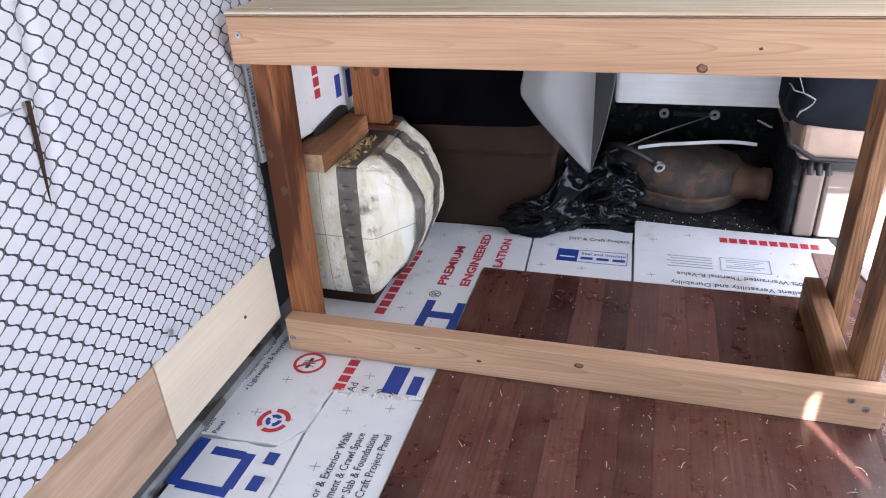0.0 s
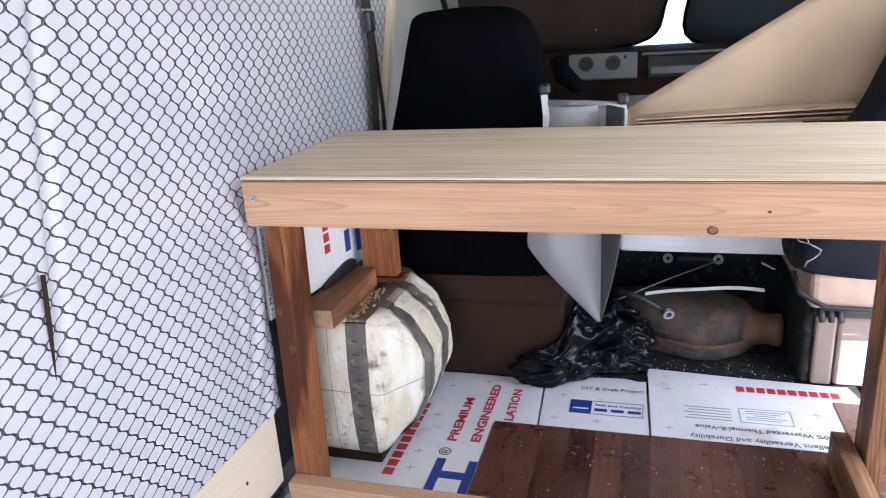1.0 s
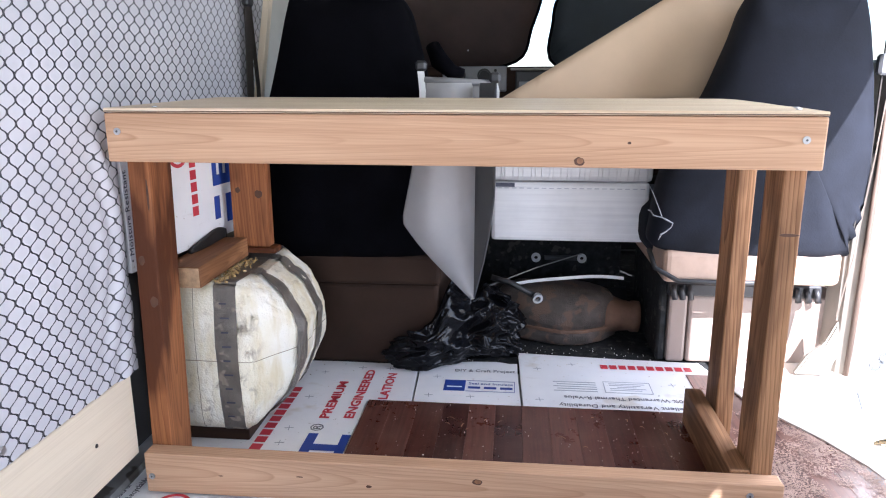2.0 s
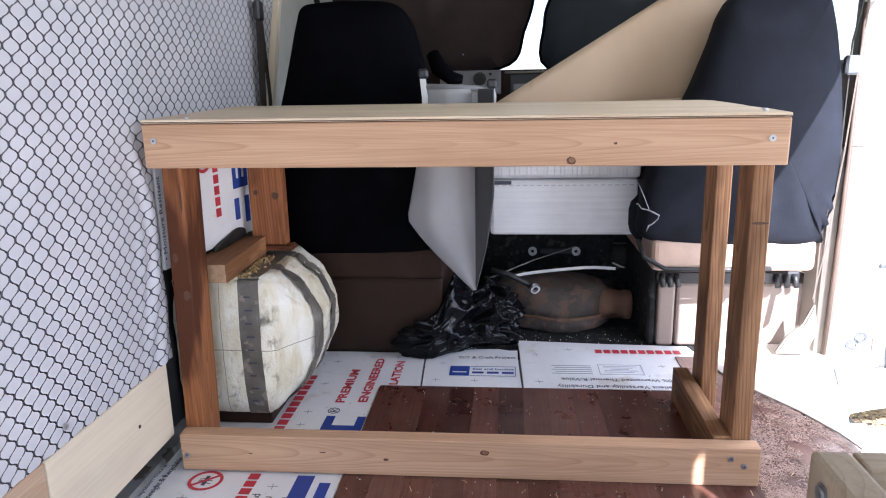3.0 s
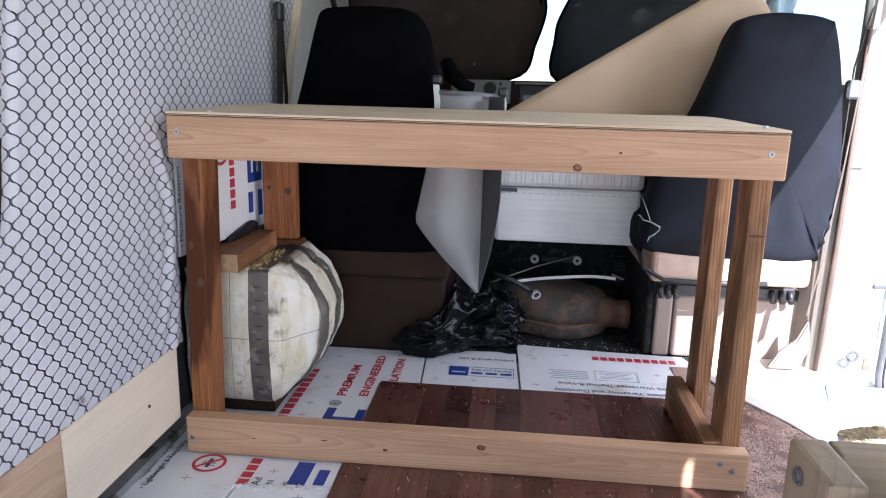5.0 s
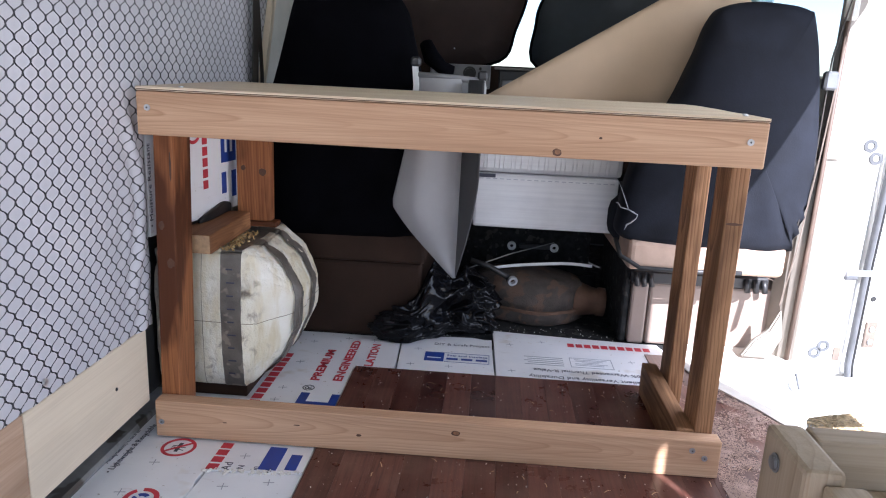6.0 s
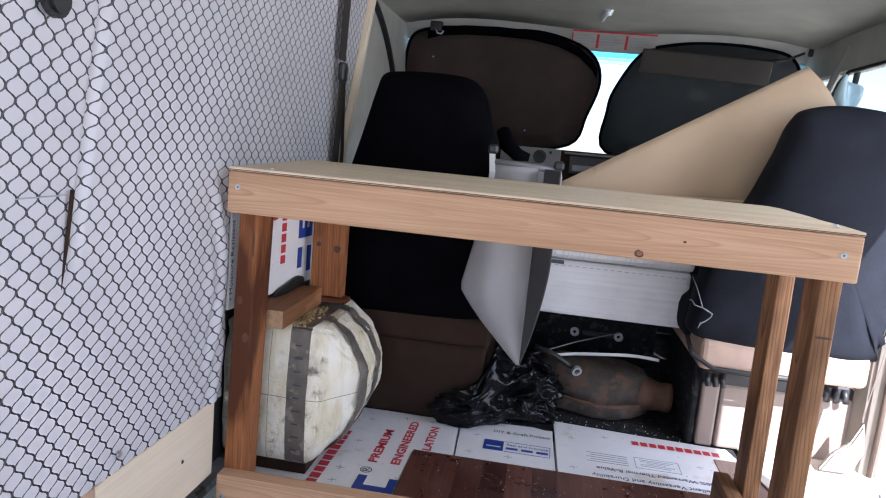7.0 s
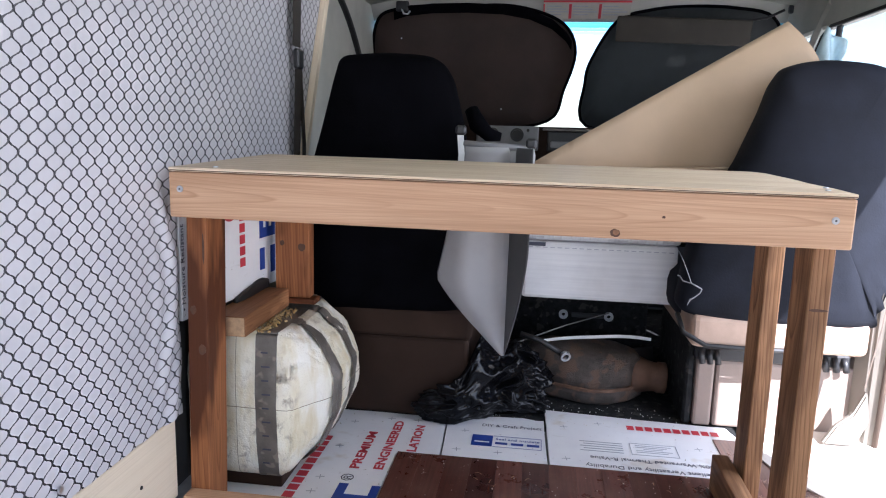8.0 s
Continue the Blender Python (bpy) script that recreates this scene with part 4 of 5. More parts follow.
def sunshade(name, outline, mat, label):
    th = thing(name, pose(0, 2.20, 0.875, 17.5, 0, 0), label, "sunshade")
    N = len(outline)
    pts = []
    for i in range(N):
        p0, p1, p2, p3 = (Vector((*outline[(i + k) % N], 0)) for k in (-1, 0, 1, 2))
        for s in range(5):
            t = s / 5
            pts.append(0.5 * ((2 * p1) + (-p0 + p2) * t + (2 * p0 - 5 * p1 + 4 * p2 - p3) * t * t + (-p0 + 3 * p1 - 3 * p2 + p3) * t ** 3))
    cx, cz = sum(p.x for p in pts) / len(pts), sum(p.y for p in pts) / len(pts)
    bm = bmesh.new()
    rings = [[bm.verts.new((cx + (p.x - cx) * s, 0.006 * math.sin(p.x * 7) * s + 0.012 * noise.noise(Vector((p.x * 3 * s, p.y * 4 * s, 2))), cz + (p.y - cz) * s)) for p in pts] for s in (1.0, 0.75, 0.45, 0.1)]
    for a, b in zip(rings, rings[1:]):
        for k in range(len(pts)):
            bm.faces.new((a[k], b[k], b[(k + 1) % len(pts)], a[(k + 1) % len(pts)]))
    bm.faces.new(rings[-1])
    edge = [v.co.copy() for v in rings[0]]
    bmesh.ops.solidify(bm, geom=bm.faces[:], thickness=0.006)
    bmesh.ops.recalc_face_normals(bm, faces=bm.faces[:])
    part("panel", bm, mat, th, smooth=True)
    part("piping", tube(edge + [edge[0], edge[1]], 0.007), BLACK_CLOTH, th, "black sewn edge piping", True)
    return th


# outlines in x and in height up the sloping windscreen
sl = sunshade("windscreen_sunshade", [(-0.085, -0.02), (-0.115, 0.22), (-0.090, 0.46), (0.02, 0.530), (0.34, 0.552), (0.60, 0.535), (0.775, 0.465), (0.832, 0.34), (0.79, 0.17), (0.722, 0.02), (0.40, -0.03)], SHADE_L, "dark brown folding windscreen sunshade with black edging")
sr = sunshade("windscreen_sunshade", [(0.905, 0.0), (0.884, 0.20), (0.91, 0.32), (1.006, 0.480), (1.15, 0.528), (1.30, 0.545), (1.50, 0.538), (1.66, 0.50), (1.72, 0.35), (1.71, 0.05), (1.30, -0.03)], SHADE_R, "charcoal folding windscreen sunshade with black edging")
# white discs stand in for daylight through small worn holes
for o, x in ((sl, 0.50), (sl, 0.03)):
    part("pinhole", disc(0.004, 0.002, 8), WHITE_PLASTIC, o, "white disc painted as daylight in a small worn hole", matrix=pose(x, -0.012, 0.075 if x > 0.3 else 0.4, 90, 0, 0))

part("hem", strap_mesh([(0.00, -0.016, 0.503), (0.06, -0.016, 0.521), (0.18, -0.016, 0.534), (0.34, -0.016, 0.537), (0.50, -0.016, 0.530), (0.62, -0.016, 0.509), (0.72, -0.016, 0.468), (0.785, -0.016, 0.415), (0.812, -0.016, 0.375)], 0.042, 0.006, (0, 0, 1)), BLACK_CLOTH, sl, "black folded hem", True)
VISOR = plain("olive_brown_vinyl", (0.045, 0.038, 0.030), 0.8, 0, 0.15, 12, 0.3)
sv_ = thing("sun_visor", pose(1.285, 2.030, 1.290, 17, 1.5, 0), "olive brown padded sun visor folded down over a sunshade", "sun visor")
part("pad", rough_up(box(-0.285, 0.285, -0.010, 0.010, -0.055, 0.055, 0.009, 3), 0.002, 9, 2), VISOR, sv_, smooth=True)
part("rod", tube([(0.25, 0.0, 0.050), (0.34, 0.0, 0.066), (0.40, -0.005, 0.10)], 0.006), DARK_PLASTIC, sv_, "dark pivot rod", True)

for x in (0.04, 1.745):
    vis = thing("visor_clip", (x, 2.03, 1.385), "grey moulded sun visor clip with a white hook", "clip", "visor clips")
    part("clip", box(-0.03, 0.03, -0.012, 0.02, -0.02, 0.028, 0.008, 2), DARK_PLASTIC, vis, "dark grey plastic clip")
    part("hook", tube([(0.0, -0.018, -0.012), (0.012, -0.03, -0.032), (0.03, -0.028, -0.034), (0.038, -0.02, -0.02)], 0.004), WHITE_PLASTIC, vis, "white hook", True)
clip_c = thing("mirror_mount", (0.805, 1.58, 1.428), "worn metal rear-view mirror mount on the headliner", "mirror mount")
part("plate", box(-0.02, 0.02, -0.07, 0.07, -0.016, 0.0, 0.004), STEEL, clip_c)
part("stub", tube([(0, -0.05, -0.012), (-0.02, 0.05, -0.035)], 0.01), WHITE_PLASTIC, clip_c, "broken white stub", True)

lab = thing("warning_label", pose(0.868, 2.030, 1.378, 132, 0, 0), "white warning label with red bands on the header trim", "label")
part("paper", box(-0.19, 0.19, -0.045, 0.045, 0.0, 0.0012), LABEL_PAPER, lab)
for x0, x1, y0, y1 in ((-0.19, 0.19, 0.036, 0.045), (-0.19, -0.184, -0.045, 0.028), (-0.078, -0.066, -0.045, 0.028), (0.052, 0.064, -0.045, 0.028)):
    part("band", box(x0, x1, y0, y1, 0.0014, 0.0022), INK_RED, lab, "red printed band")
for x0 in (-0.175, -0.06, 0.07):
    for k in range(4):
        part("print", box(x0, x0 + 0.085 + 0.02 * ((k * 7) % 3 - 1), 0.014 - k * 0.014, 0.020 - k * 0.014, 0.0014, 0.002), INK_GREY, lab, "small grey printed line")

# ---- seat belts ----
bl = thing("seat_belt", (0, 0, 0), "dark brown seat belt hanging on the lattice wall", "seat belt")
part("webbing", strap_mesh([(0.004, 0.735, 1.40), (0.004, 0.715, 1.2), (0.004, 0.705, 1.06)], 0.058, 0.003, (0, 1, 0)), STRAP, bl)
part("buckle", box(-0.004, 0.014, 0.695, 0.740, 1.00, 1.055, 0.005), DARK_PLASTIC, bl, "dark buckle")
part("webbing", strap_mesh([(0.004, 0.718, 1.0), (0.004, 0.712, 0.9), (0.003, 0.705, 0.80), (0.0, 0.70, 0.60), (0.0, 0.70, 0.30)], 0.022, 0.004, (0.5, 1, 0)), STRAP, bl)
part("strap_end", strap_mesh([(0.006, 0.728, 1.0), (0.006, 0.742, 0.9), (0.006, 0.757, 0.79), (0.004, 0.76, 0.70)], 0.012, 0.004, (0.4, 1, 0)), STRAP, bl)

br = thing("seat_belt", (0, 0, 0), "brown seat belt running down the pillar beside the seat", "seat belt")
part("webbing", strap_mesh([(1.652, 0.684, 1.08), (1.640, 0.676, 0.90), (1.618, 0.660, 0.62), (1.596, 0.655, 0.36), (1.575, 0.655, 0.20)], 0.020, 0.003, (0.5, 1.0, 0)), STRAP_TAN, br)
part("webbing", strap_mesh([(1.645, 0.688, 1.06), (1.612, 0.672, 0.90), (1.606, 0.660, 0.62), (1.585, 0.655, 0.42)], 0.016, 0.003, (0.3, 1.0, 0)), STRAP, br)
part("guide", box(1.632, 1.668, 0.680, 0.703, 1.00, 1.12, 0.008), TRIM_GREY, br, "grey belt guide")
part("tongue", box(1.592, 1.628, 0.645, 0.672, 0.815, 0.865, 0.006), DARK_GREY, br, "grey belt tongue")
part("anchor", extruded([(1.500, 0.03), (1.530, 0.085), (1.570, 0.12), (1.600, 0.19), (1.615, 0.10), (1.585, 0.03)], 0, 0.02, 0.005), BEIGE_PAINT, br, "beige anchor cover", matrix=Matrix(((1, 0, 0, 0), (0, 0, 1, 0.69), (0, 1, 0, -0.015), (0, 0, 0, 1))))

# ---- goods behind and between the seats ----
carton = thing("wrapped_carton", (0, 0, 0), "white carton wrapped in stretch film resting on the engine cover", "carton")
part("carton", rough_up(box(0.655, 1.128, 0.935, 1.75, 0.322, 0.506, 0.012, 2), 0.002, 20), WRAP_WHITE, carton)
part("upper_layer", rough_up(box(0.650, 1.135, 0.928, 1.75, 0.509, 0.70, 0.015, 2), 0.003, 20), WRAP_WHITE, carton, "film wrapped upper layer")
for k in range(26):
    x = 0.662 + 0.018 * k + 0.004 * math.sin(k * 2.3)
    part("film_fold", tube([(x, 0.929, 0.514), (x + 0.003, 0.926, 0.56), (x - 0.003, 0.926, 0.69)], 0.0014, 5), WRAP_WHITE, carton, "vertical pleat of film", True)
for k in range(20):
    part("perforation", box(0.672 + 0.0225 * k, 0.686 + 0.0225 * k, 0.9325, 0.936, 0.4865, 0.4888), INK_GREY, carton, "dash of a perforated fold line")
part("print", box(0.668, 0.725, 0.9325, 0.935, 0.491, 0.503), INK_DARK, carton, "small dark printed badge")
for pts, w in (([(1.066, 0.63, 0.545), (1.074, 0.605, 0.525), (1.086, 0.596, 0.495), (1.097, 0.594, 0.468)], 0.006), ([(1.068, 0.63, 0.480), (1.070, 0.61, 0.482), (1.076, 0.598, 0.472), (1.098, 0.594, 0.467)], 0.009)):
    part("film_tail", strap_mesh(pts, w * 0.35, 0.0008, (0.6, 0.2, 0.7)), TORN_FILM, carton, "torn tail of stretch film", True)
part("film_tail", tube([(1.092, 0.594, 0.470), (1.108, 0.592, 0.462), (1.123, 0.590, 0.454), (1.120, 0.590, 0.444), (1.106, 0.590, 0.431), (1.096, 0.591, 0.425), (1.091, 0.591, 0.410)], [0.001, 0.0022, 0.0018, 0.0014, 0.0018, 0.0024, 0.0008]), TORN_FILM, carton, "twisted end of stretch film", True)


def card(u, v):
    a, b, c, d = Vector((0.60, 0.93, 0.706)), Vector((1.362, 0.90, 1.162)), Vector((1.452, 0.86, 1.035)), Vector((1.31, 0.93, 0.706))
    p = a.lerp(b, u).lerp(d.lerp(c, u), v)
    return p + Vector((0, -0.030 * math.sin(v * math.pi) * (0.4 + 0.6 * u), 0.0))


cb = sheet("cardboard_sheet", CARDBOARD, card, 24, 12, 0.004)
tagged(cb, "large bent sheet of brown cardboard behind the passenger seat", "cardboard")
for k in range(3):
    e = board("cardboard_layer", CARDBOARD, None, (0.70, 0.90 - 0.012 * k, 0.712 + 0.010 * k), (1.22, 0.86 - 0.012 * k, 0.730 + 0.013 * k), 0.10, 0.004, (0, 0, 1), bevel=0.001)
    tagged(e, "flat strip of brown cardboard stacked on the carton", "cardboard", "cardboard strips")
blue_bag = sheet("plastic_bag", plain("pale_blue_film", (0.50, 0.68, 0.78), 0.35, 0, 0.15, 20), lambda u, v: Vector((1.44 + 0.06 * u + 0.02 * v, 0.90 + 0.02 * math.sin(u * 8 + v * 4), 1.02 + 0.13 * v * (1 - 0.3 * u))), 8, 8, 0.003)
tagged(blue_bag, "crumpled pale blue plastic bag beside the cardboard", "plastic bag")

flap = thing("grey_tote", (0, 0, 0), "grey vinyl tote hanging between the seats with white edging", "tote")


def flap_sheet(u, v, side="front"):
    """v runs from the top down to the tip."""
    z = 0.80 - 0.30 * min(v / 0.6, 1) if v < 0.6 else 0.50 - 0.272 * (v - 0.6) / 0.4
    k = max(0.0, (0.44 - z) / 0.212)
    left = 0.487 - 0.06 * max(0, min(1, (0.72 - z) / 0.28)) + (0.621 - 0.435) * k ** 1.15
    sweep = min(1.0, max(0.0, (0.545 - z) / 0.317))
    right = 0.677 - 0.055 * sweep ** 1.5
    right = max(right, left + 0.002)
    crease = 0.622 + 0.006 * (z - 0.4)
    if side == "front":
        right = min(right, crease)
        right = max(right, left + 0.002)
    else:
        l2 = min(crease, right - 0.001)
    x = left + (right - left) * u if side == "front" else l2 + (right - l2) * u
    y = 0.630 - 0.045 * math.sin(min(1, max(0, (x - left) / max(0.01, crease - left))) * math.pi) * min(1, (z - 0.22) * 4)
    if x > crease:
        y = 0.630 - (x - crease) * 1.7
    y += 0.005 * math.sin(x * 46 + 2.0 * z) * min(1.0, max(0.0, (z - 0.25) * 6)) * (1 if x < crease - 0.01 else 0)
    return Vector((x, y, z))


part("skin", sheet("skin_mesh", GREY_FELT, flap_sheet, 36, 30, 0.003).data, GREY_FELT, flap, smooth=True)
bpy.data.objects.remove(bpy.data.objects["skin_mesh"])
# the shade on this fold is in its darker colour
part("side_panel", sheet("side_mesh", SHADED_VINYL, lambda u, v: flap_sheet(u, v, "side"), 8, 30, 0.003).data, SHADED_VINYL, flap, "folded side with its shade painted as darker grey", True)
bpy.data.objects.remove(bpy.data.objects["side_mesh"])
part("top_panel", box(0.492, 0.668, 0.612, 0.620, 0.70, 0.806, 0.003), GREY_BIN, flap, "darker grey upper panel")
part("top_roll", tube([(0.492, 0.62, 0.806), (0.58, 0.617, 0.802), (0.668, 0.62, 0.796)], 0.010, 10), GREY_BIN, flap, "rolled grey hem", True)
for x, dz in ((0.486, 0.835), (0.672, 0.805)):
    part("edging", strap_mesh([(x, 0.622, 0.74), (x + 0.002, 0.615, 0.78), (x - 0.004, 0.62, dz)], 0.016, 0.012, (1, 0, 0)), WHITE_PLASTIC, flap, "white moulded edging")
    part("clip", box(x - 0.016, x + 0.012, 0.605, 0.635, dz - 0.006, dz + 0.02, 0.006), DARK_PLASTIC, flap, "black clip")

film = bmesh.new()
bmesh.ops.create_icosphere(film, subdivisions=6, radius=1.0)


def crease(p):
    """Sharp folds between smooth hollows, from -1 to 1."""
    return 1 - 3.2 * abs(noise.noise(p))


for v in film.verts:
    d = v.co.normalized()
    r = 0.95 + 0.16 * noise.noise(d * 1.6) + 0.17 * crease(d * 1.7) + 0.10 * crease(d * 3.3 + Vector((3, 1, 2))) + 0.045 * crease(d * 6.5 + Vector((1, 7, 2)))
    x, y, z = d.x * 0.185 * r, d.y * 0.105 * r, d.z * 0.085 * r
    z += 0.070 * math.exp(-((x - 0.10) / 0.09) ** 2) * max(0.0, d.z) + 0.090 * math.exp(-((x + 0.030) / 0.03) ** 2) * max(0.0, d.z) ** 2
    z -= 0.02 * max(0.0, -x / 0.18) * max(0, d.z)
    if d.z < 0:
        y *= 1 + 0.6 * max(-0.7, d.z)
    left = min(1.0, max(0.0, (0.03 - x) / 0.12))
    v.co = Vector((0.578 + x, 0.812 + y + left * (-0.147 - 0.62 * y), max(0.003, 0.062 + z - 0.012 * left)))
fb = thing("refuse_sack", (0, 0, 0), "", "")
part("sack", film, BLACK_FILM, fb, smooth=True)


def sack_tail(u, v):
    a = u * 5.2
    rr = 0.02 + 0.035 * v + 0.012 * math.sin(a * 3 + v * 4)
    return Vector((0.60 + 0.075 * v + rr * math.cos(a), 0.775 - 0.02 * v + rr * 0.5 * math.sin(a), 0.185 + 0.02 * v - 0.05 * v * v + rr * 0.45 * math.sin(a + 0.8)))


tail = sheet("sack_tail", BLACK_FILM, sack_tail, 26, 8, 0.0, parent=fb, label="gathered open end of the sack")
tagged(fb, "crumpled shiny black refuse sack on the carpet", "refuse sack")


def muffler():
    th = thing("exhaust_silencer", (0, 0, 0), "rusty grey exhaust silencer lying on the carpet", "silencer")
    outline = [(0.655, 0.985), (0.735, 0.925), (0.875, 0.878), (0.955, 0.885), (1.015, 0.922), (1.062, 0.972), (1.065, 1.03), (1.02, 1.09), (0.95, 1.12), (0.70, 1.12), (0.650, 1.06)]
    def shell(levels):
        bm = bmesh.new()
        pts = []
        for (x0, y0), (x1, y1) in zip(outline, outline[1:] + outline[:1]):
            pts += [(x0 + (x1 - x0) * t / 5, y0 + (y1 - y0) * t / 5) for t in range(5)]
        rings = [[bm.verts.new((0.87 + (x - 0.87) * k, 1.01 + (y - 1.01) * k, z)) for x, y in pts] for k, z in levels]
        for a, b in zip(rings, rings[1:]):
            for i in range(len(pts)):
                bm.faces.new((a[i], a[(i + 1) % len(pts)], b[(i + 1) % len(pts)], b[i]))
        bm.faces.new(rings[0][::-1])
        bm.faces.new(rings[-1])
        for v in bm.verts:
            v.co += Vector((noise.noise(v.co * 14), noise.noise(v.co * 13 + Vector((3, 0, 0))), 0.7 * noise.noise(v.co * 12))) * 0.010
            v.co.z = max(v.co.z, 0.001)
        return bm

    part("lower_shell", shell([(0.90, 0.002), (0.97, 0.010), (0.99, 0.030), (0.985, 0.050)]), RUST, th, smooth=True)
    part("seam", shell([(0.99, 0.046), (1.015, 0.047), (1.015, 0.055), (0.99, 0.057)]), RUST_PIPE, th, "folded seam")
    part("upper_shell", shell([(0.985, 0.054), (0.975, 0.080), (0.950, 0.104), (0.90, 0.128), (0.83, 0.146), (0.70, 0.158), (0.50, 0.164), (0.2, 0.166)]), RUST, th, smooth=True)
    part("outlet_pipe", tube([(1.00, 1.0, 0.072), (1.045, 0.998, 0.072), (1.075, 0.996, 0.070), (1.10, 0.995, 0.068), (1.104, 0.995, 0.068), (1.128, 0.995, 0.067)], [0.070, 0.060, 0.050, 0.046, 0.051, 0.050], 24), RUST_PIPE, th, "rusted outlet flange", True)
    return th


muffler()
mat_ = sheet("rubber_mat", RUBBER, lambda u, v: Vector((0.62 + 0.50 * u, 1.145 + 0.06 * v, 0.0 + 0.10 * v ** 0.7 + 0.012 * math.sin(u * 7))), 16, 8, 0.006)
tagged(mat_, "black rubber mat curled up behind the silencer", "mat")
strip = part("trim_strip", strap_mesh([(0.735 + 0.034 * k, 0.99 + 0.004 * math.sin(k), 0.168 + 0.030 * math.sin(k / 10 * 2.0)) for k in range(11)], 0.010, 0.006, (0, 0.3, 1)), WHITE_PLASTIC)
tagged(strip, "narrow white plastic trim strip lying on the silencer", "trim strip")
hose = thing("hose", (0, 0, 0), "short black hose with a metal end lying on the silencer", "hose")
part("hose", tube([(0.66, 0.86, 0.225), (0.72, 0.855, 0.21), (0.79, 0.845, 0.175)], 0.009, 10), RUBBER, hose, smooth=True)
part("ferrule", ring_mesh(0.009, 0.016, 0.012, 18), STEEL, hose, "grey metal ferrule", matrix=Matrix.Translation((0.798, 0.840, 0.172)) @ Vector((0.3, -0.9, -0.3)).to_track_quat("Z", "Y").to_matrix().to_4x4())
wire = part("wire", tube([(0.55, 0.80, 0.17), (0.66, 0.86, 0.20), (0.80, 0.95, 0.235), (0.95, 1.10, 0.245)], 0.0022, 6), WIRE_STEEL, None)
tagged(wire, "thin grey wire rod leaning over the silencer", "wire")

# ---- open side door and yard ----
door = thing("side_door", pose(1.872, 0.792, 0, 0, 0, 14), "white side door standing open, with steel check arm and weather seal", "door")
part("door_panel", box(0.0, 0.62, 0.01, 0.06, -0.14, 1.30, 0.015, 2), WHITE_PAINT, door)
part("seal", tube([(0.012, -0.004, -0.12), (-0.004, -0.006, -0.02), (-0.002, -0.006, 0.30), (0.016, -0.006, 0.80), (0.03, -0.006, 1.28)], 0.010), DARK_GREY, door, "grey weather seal", True)
part("seal_edge", tube([(0.03, 0.0, -0.12), (0.016, -0.002, -0.02), (0.018, -0.002, 0.30), (0.036, -0.002, 0.80), (0.05, -0.002, 1.28)], 0.005), RUBBER, door, "black edge of the seal", True)
plate = part("striker_plate", box(0.045, 0.085, 0.002, 0.010, 0.03, 0.115, 0.002), STRAP_TAN, door, "brown striker plate")
for z in (0.05, 0.092):
    part("bolt", disc(0.010, 0.004, 14, 0.0015), STEEL, plate, "bright bolt", matrix=pose(0.065, 0.002, z, 90, 0, 0))
part("check_arm", box(-0.085, 0.02, -0.022, -0.008, 0.270, 0.290, 0.004), STEEL, door, "steel door check arm")
part("arm_end", box(-0.085, -0.04, -0.024, -0.012, 0.262, 0.276, 0.003), DARK_GREY, door, "dark end of the check arm")
part("plug", disc(0.009, 0.003, 14), RUBBER, door, "dark hole", matrix=pose(0.055, 0.009, 0.19, 90, 0, 0))
jamb = thing("door_jamb", (0, 0, 0), "white door jamb with round plugs", "door jamb")
jamb["kind"] = "structure"
part("jamb", box(1.717, 1.862, 0.802, 0.86, -0.07, 1.40, 0.008), WHITE_PAINT, jamb)
for x, z in ((1.822, 0.662), (1.843, 0.626), (1.792, 0.030), (1.768, 0.006)):
    pl = part("plug", ring_mesh(0.010, 0.019, 0.005, 20), DARK_GREY, jamb, "grey plug", matrix=pose(x, 0.802, z, 90, 0, 0))
    part("plug_cap", disc(0.008, 0.003, 14), WHITE_PAINT, pl)
part("tag", box(1.826, 1.846, 0.798, 0.803, -0.015, 0.028), STRAP_TAN, jamb, "brown paper tag")
part("seam", tube([(1.700, 0.80, -0.005), (1.690, 0.74, -0.03), (1.655, 0.62, -0.045)], 0.004), DARK_GREY, jamb, "grey seam at the foot of the pillar", True)

sb = bmesh.new()
rng = random.Random(5)
for k in range(700):
    a, r = rng.uniform(0, 6.283), rng.uniform(0, 1) ** 0.7
    c = Vector((2.17 + 0.13 * r * math.cos(a), 1.42 + 0.19 * r * math.sin(a), -0.495 + rng.uniform(0, 0.03) * (1 - r)))
    d = Vector((rng.uniform(-1, 1), rng.uniform(-1, 1), rng.uniform(-0.15, 0.25))).normalized() * rng.uniform(0.02, 0.06)
    s = d.cross(Vector((0, 0, 1))).normalized() * 0.0022
    up = Vector((0, 0, 0.003))
    vs = [sb.verts.new(c + e) for e in (-d - s, -d + s, -d + up, d - s, d + s, d + up)]
    for f in ((0, 1, 4, 3), (1, 2, 5, 4), (2, 0, 3, 5)):
        sb.faces.new([vs[i] for i in f])
tagged(part("straw", sb, STRAW), "loose dry straw on the concrete yard", "straw", kind="stuff")


# ---- foam boards and their print ----
def foam_board(outline, z0, z1, label):
    th = thing("foam_board", (0, 0, 0), label, "foam board", "foam boards on the floor")
    part("board", extruded(outline, z0, z1, 0.001), FOAM_WHITE, th)
    return th


def ragged(p, q, n, amp, seed):
    r = random.Random(seed)
    p, q = Vector(p), Vector(q)
    nrm = Vector((-(q - p).y, (q - p).x)).normalized()
    return [tuple(p.lerp(q, k / n) + nrm * r.uniform(-amp, amp) * (0 < k < n)) for k in range(n)]


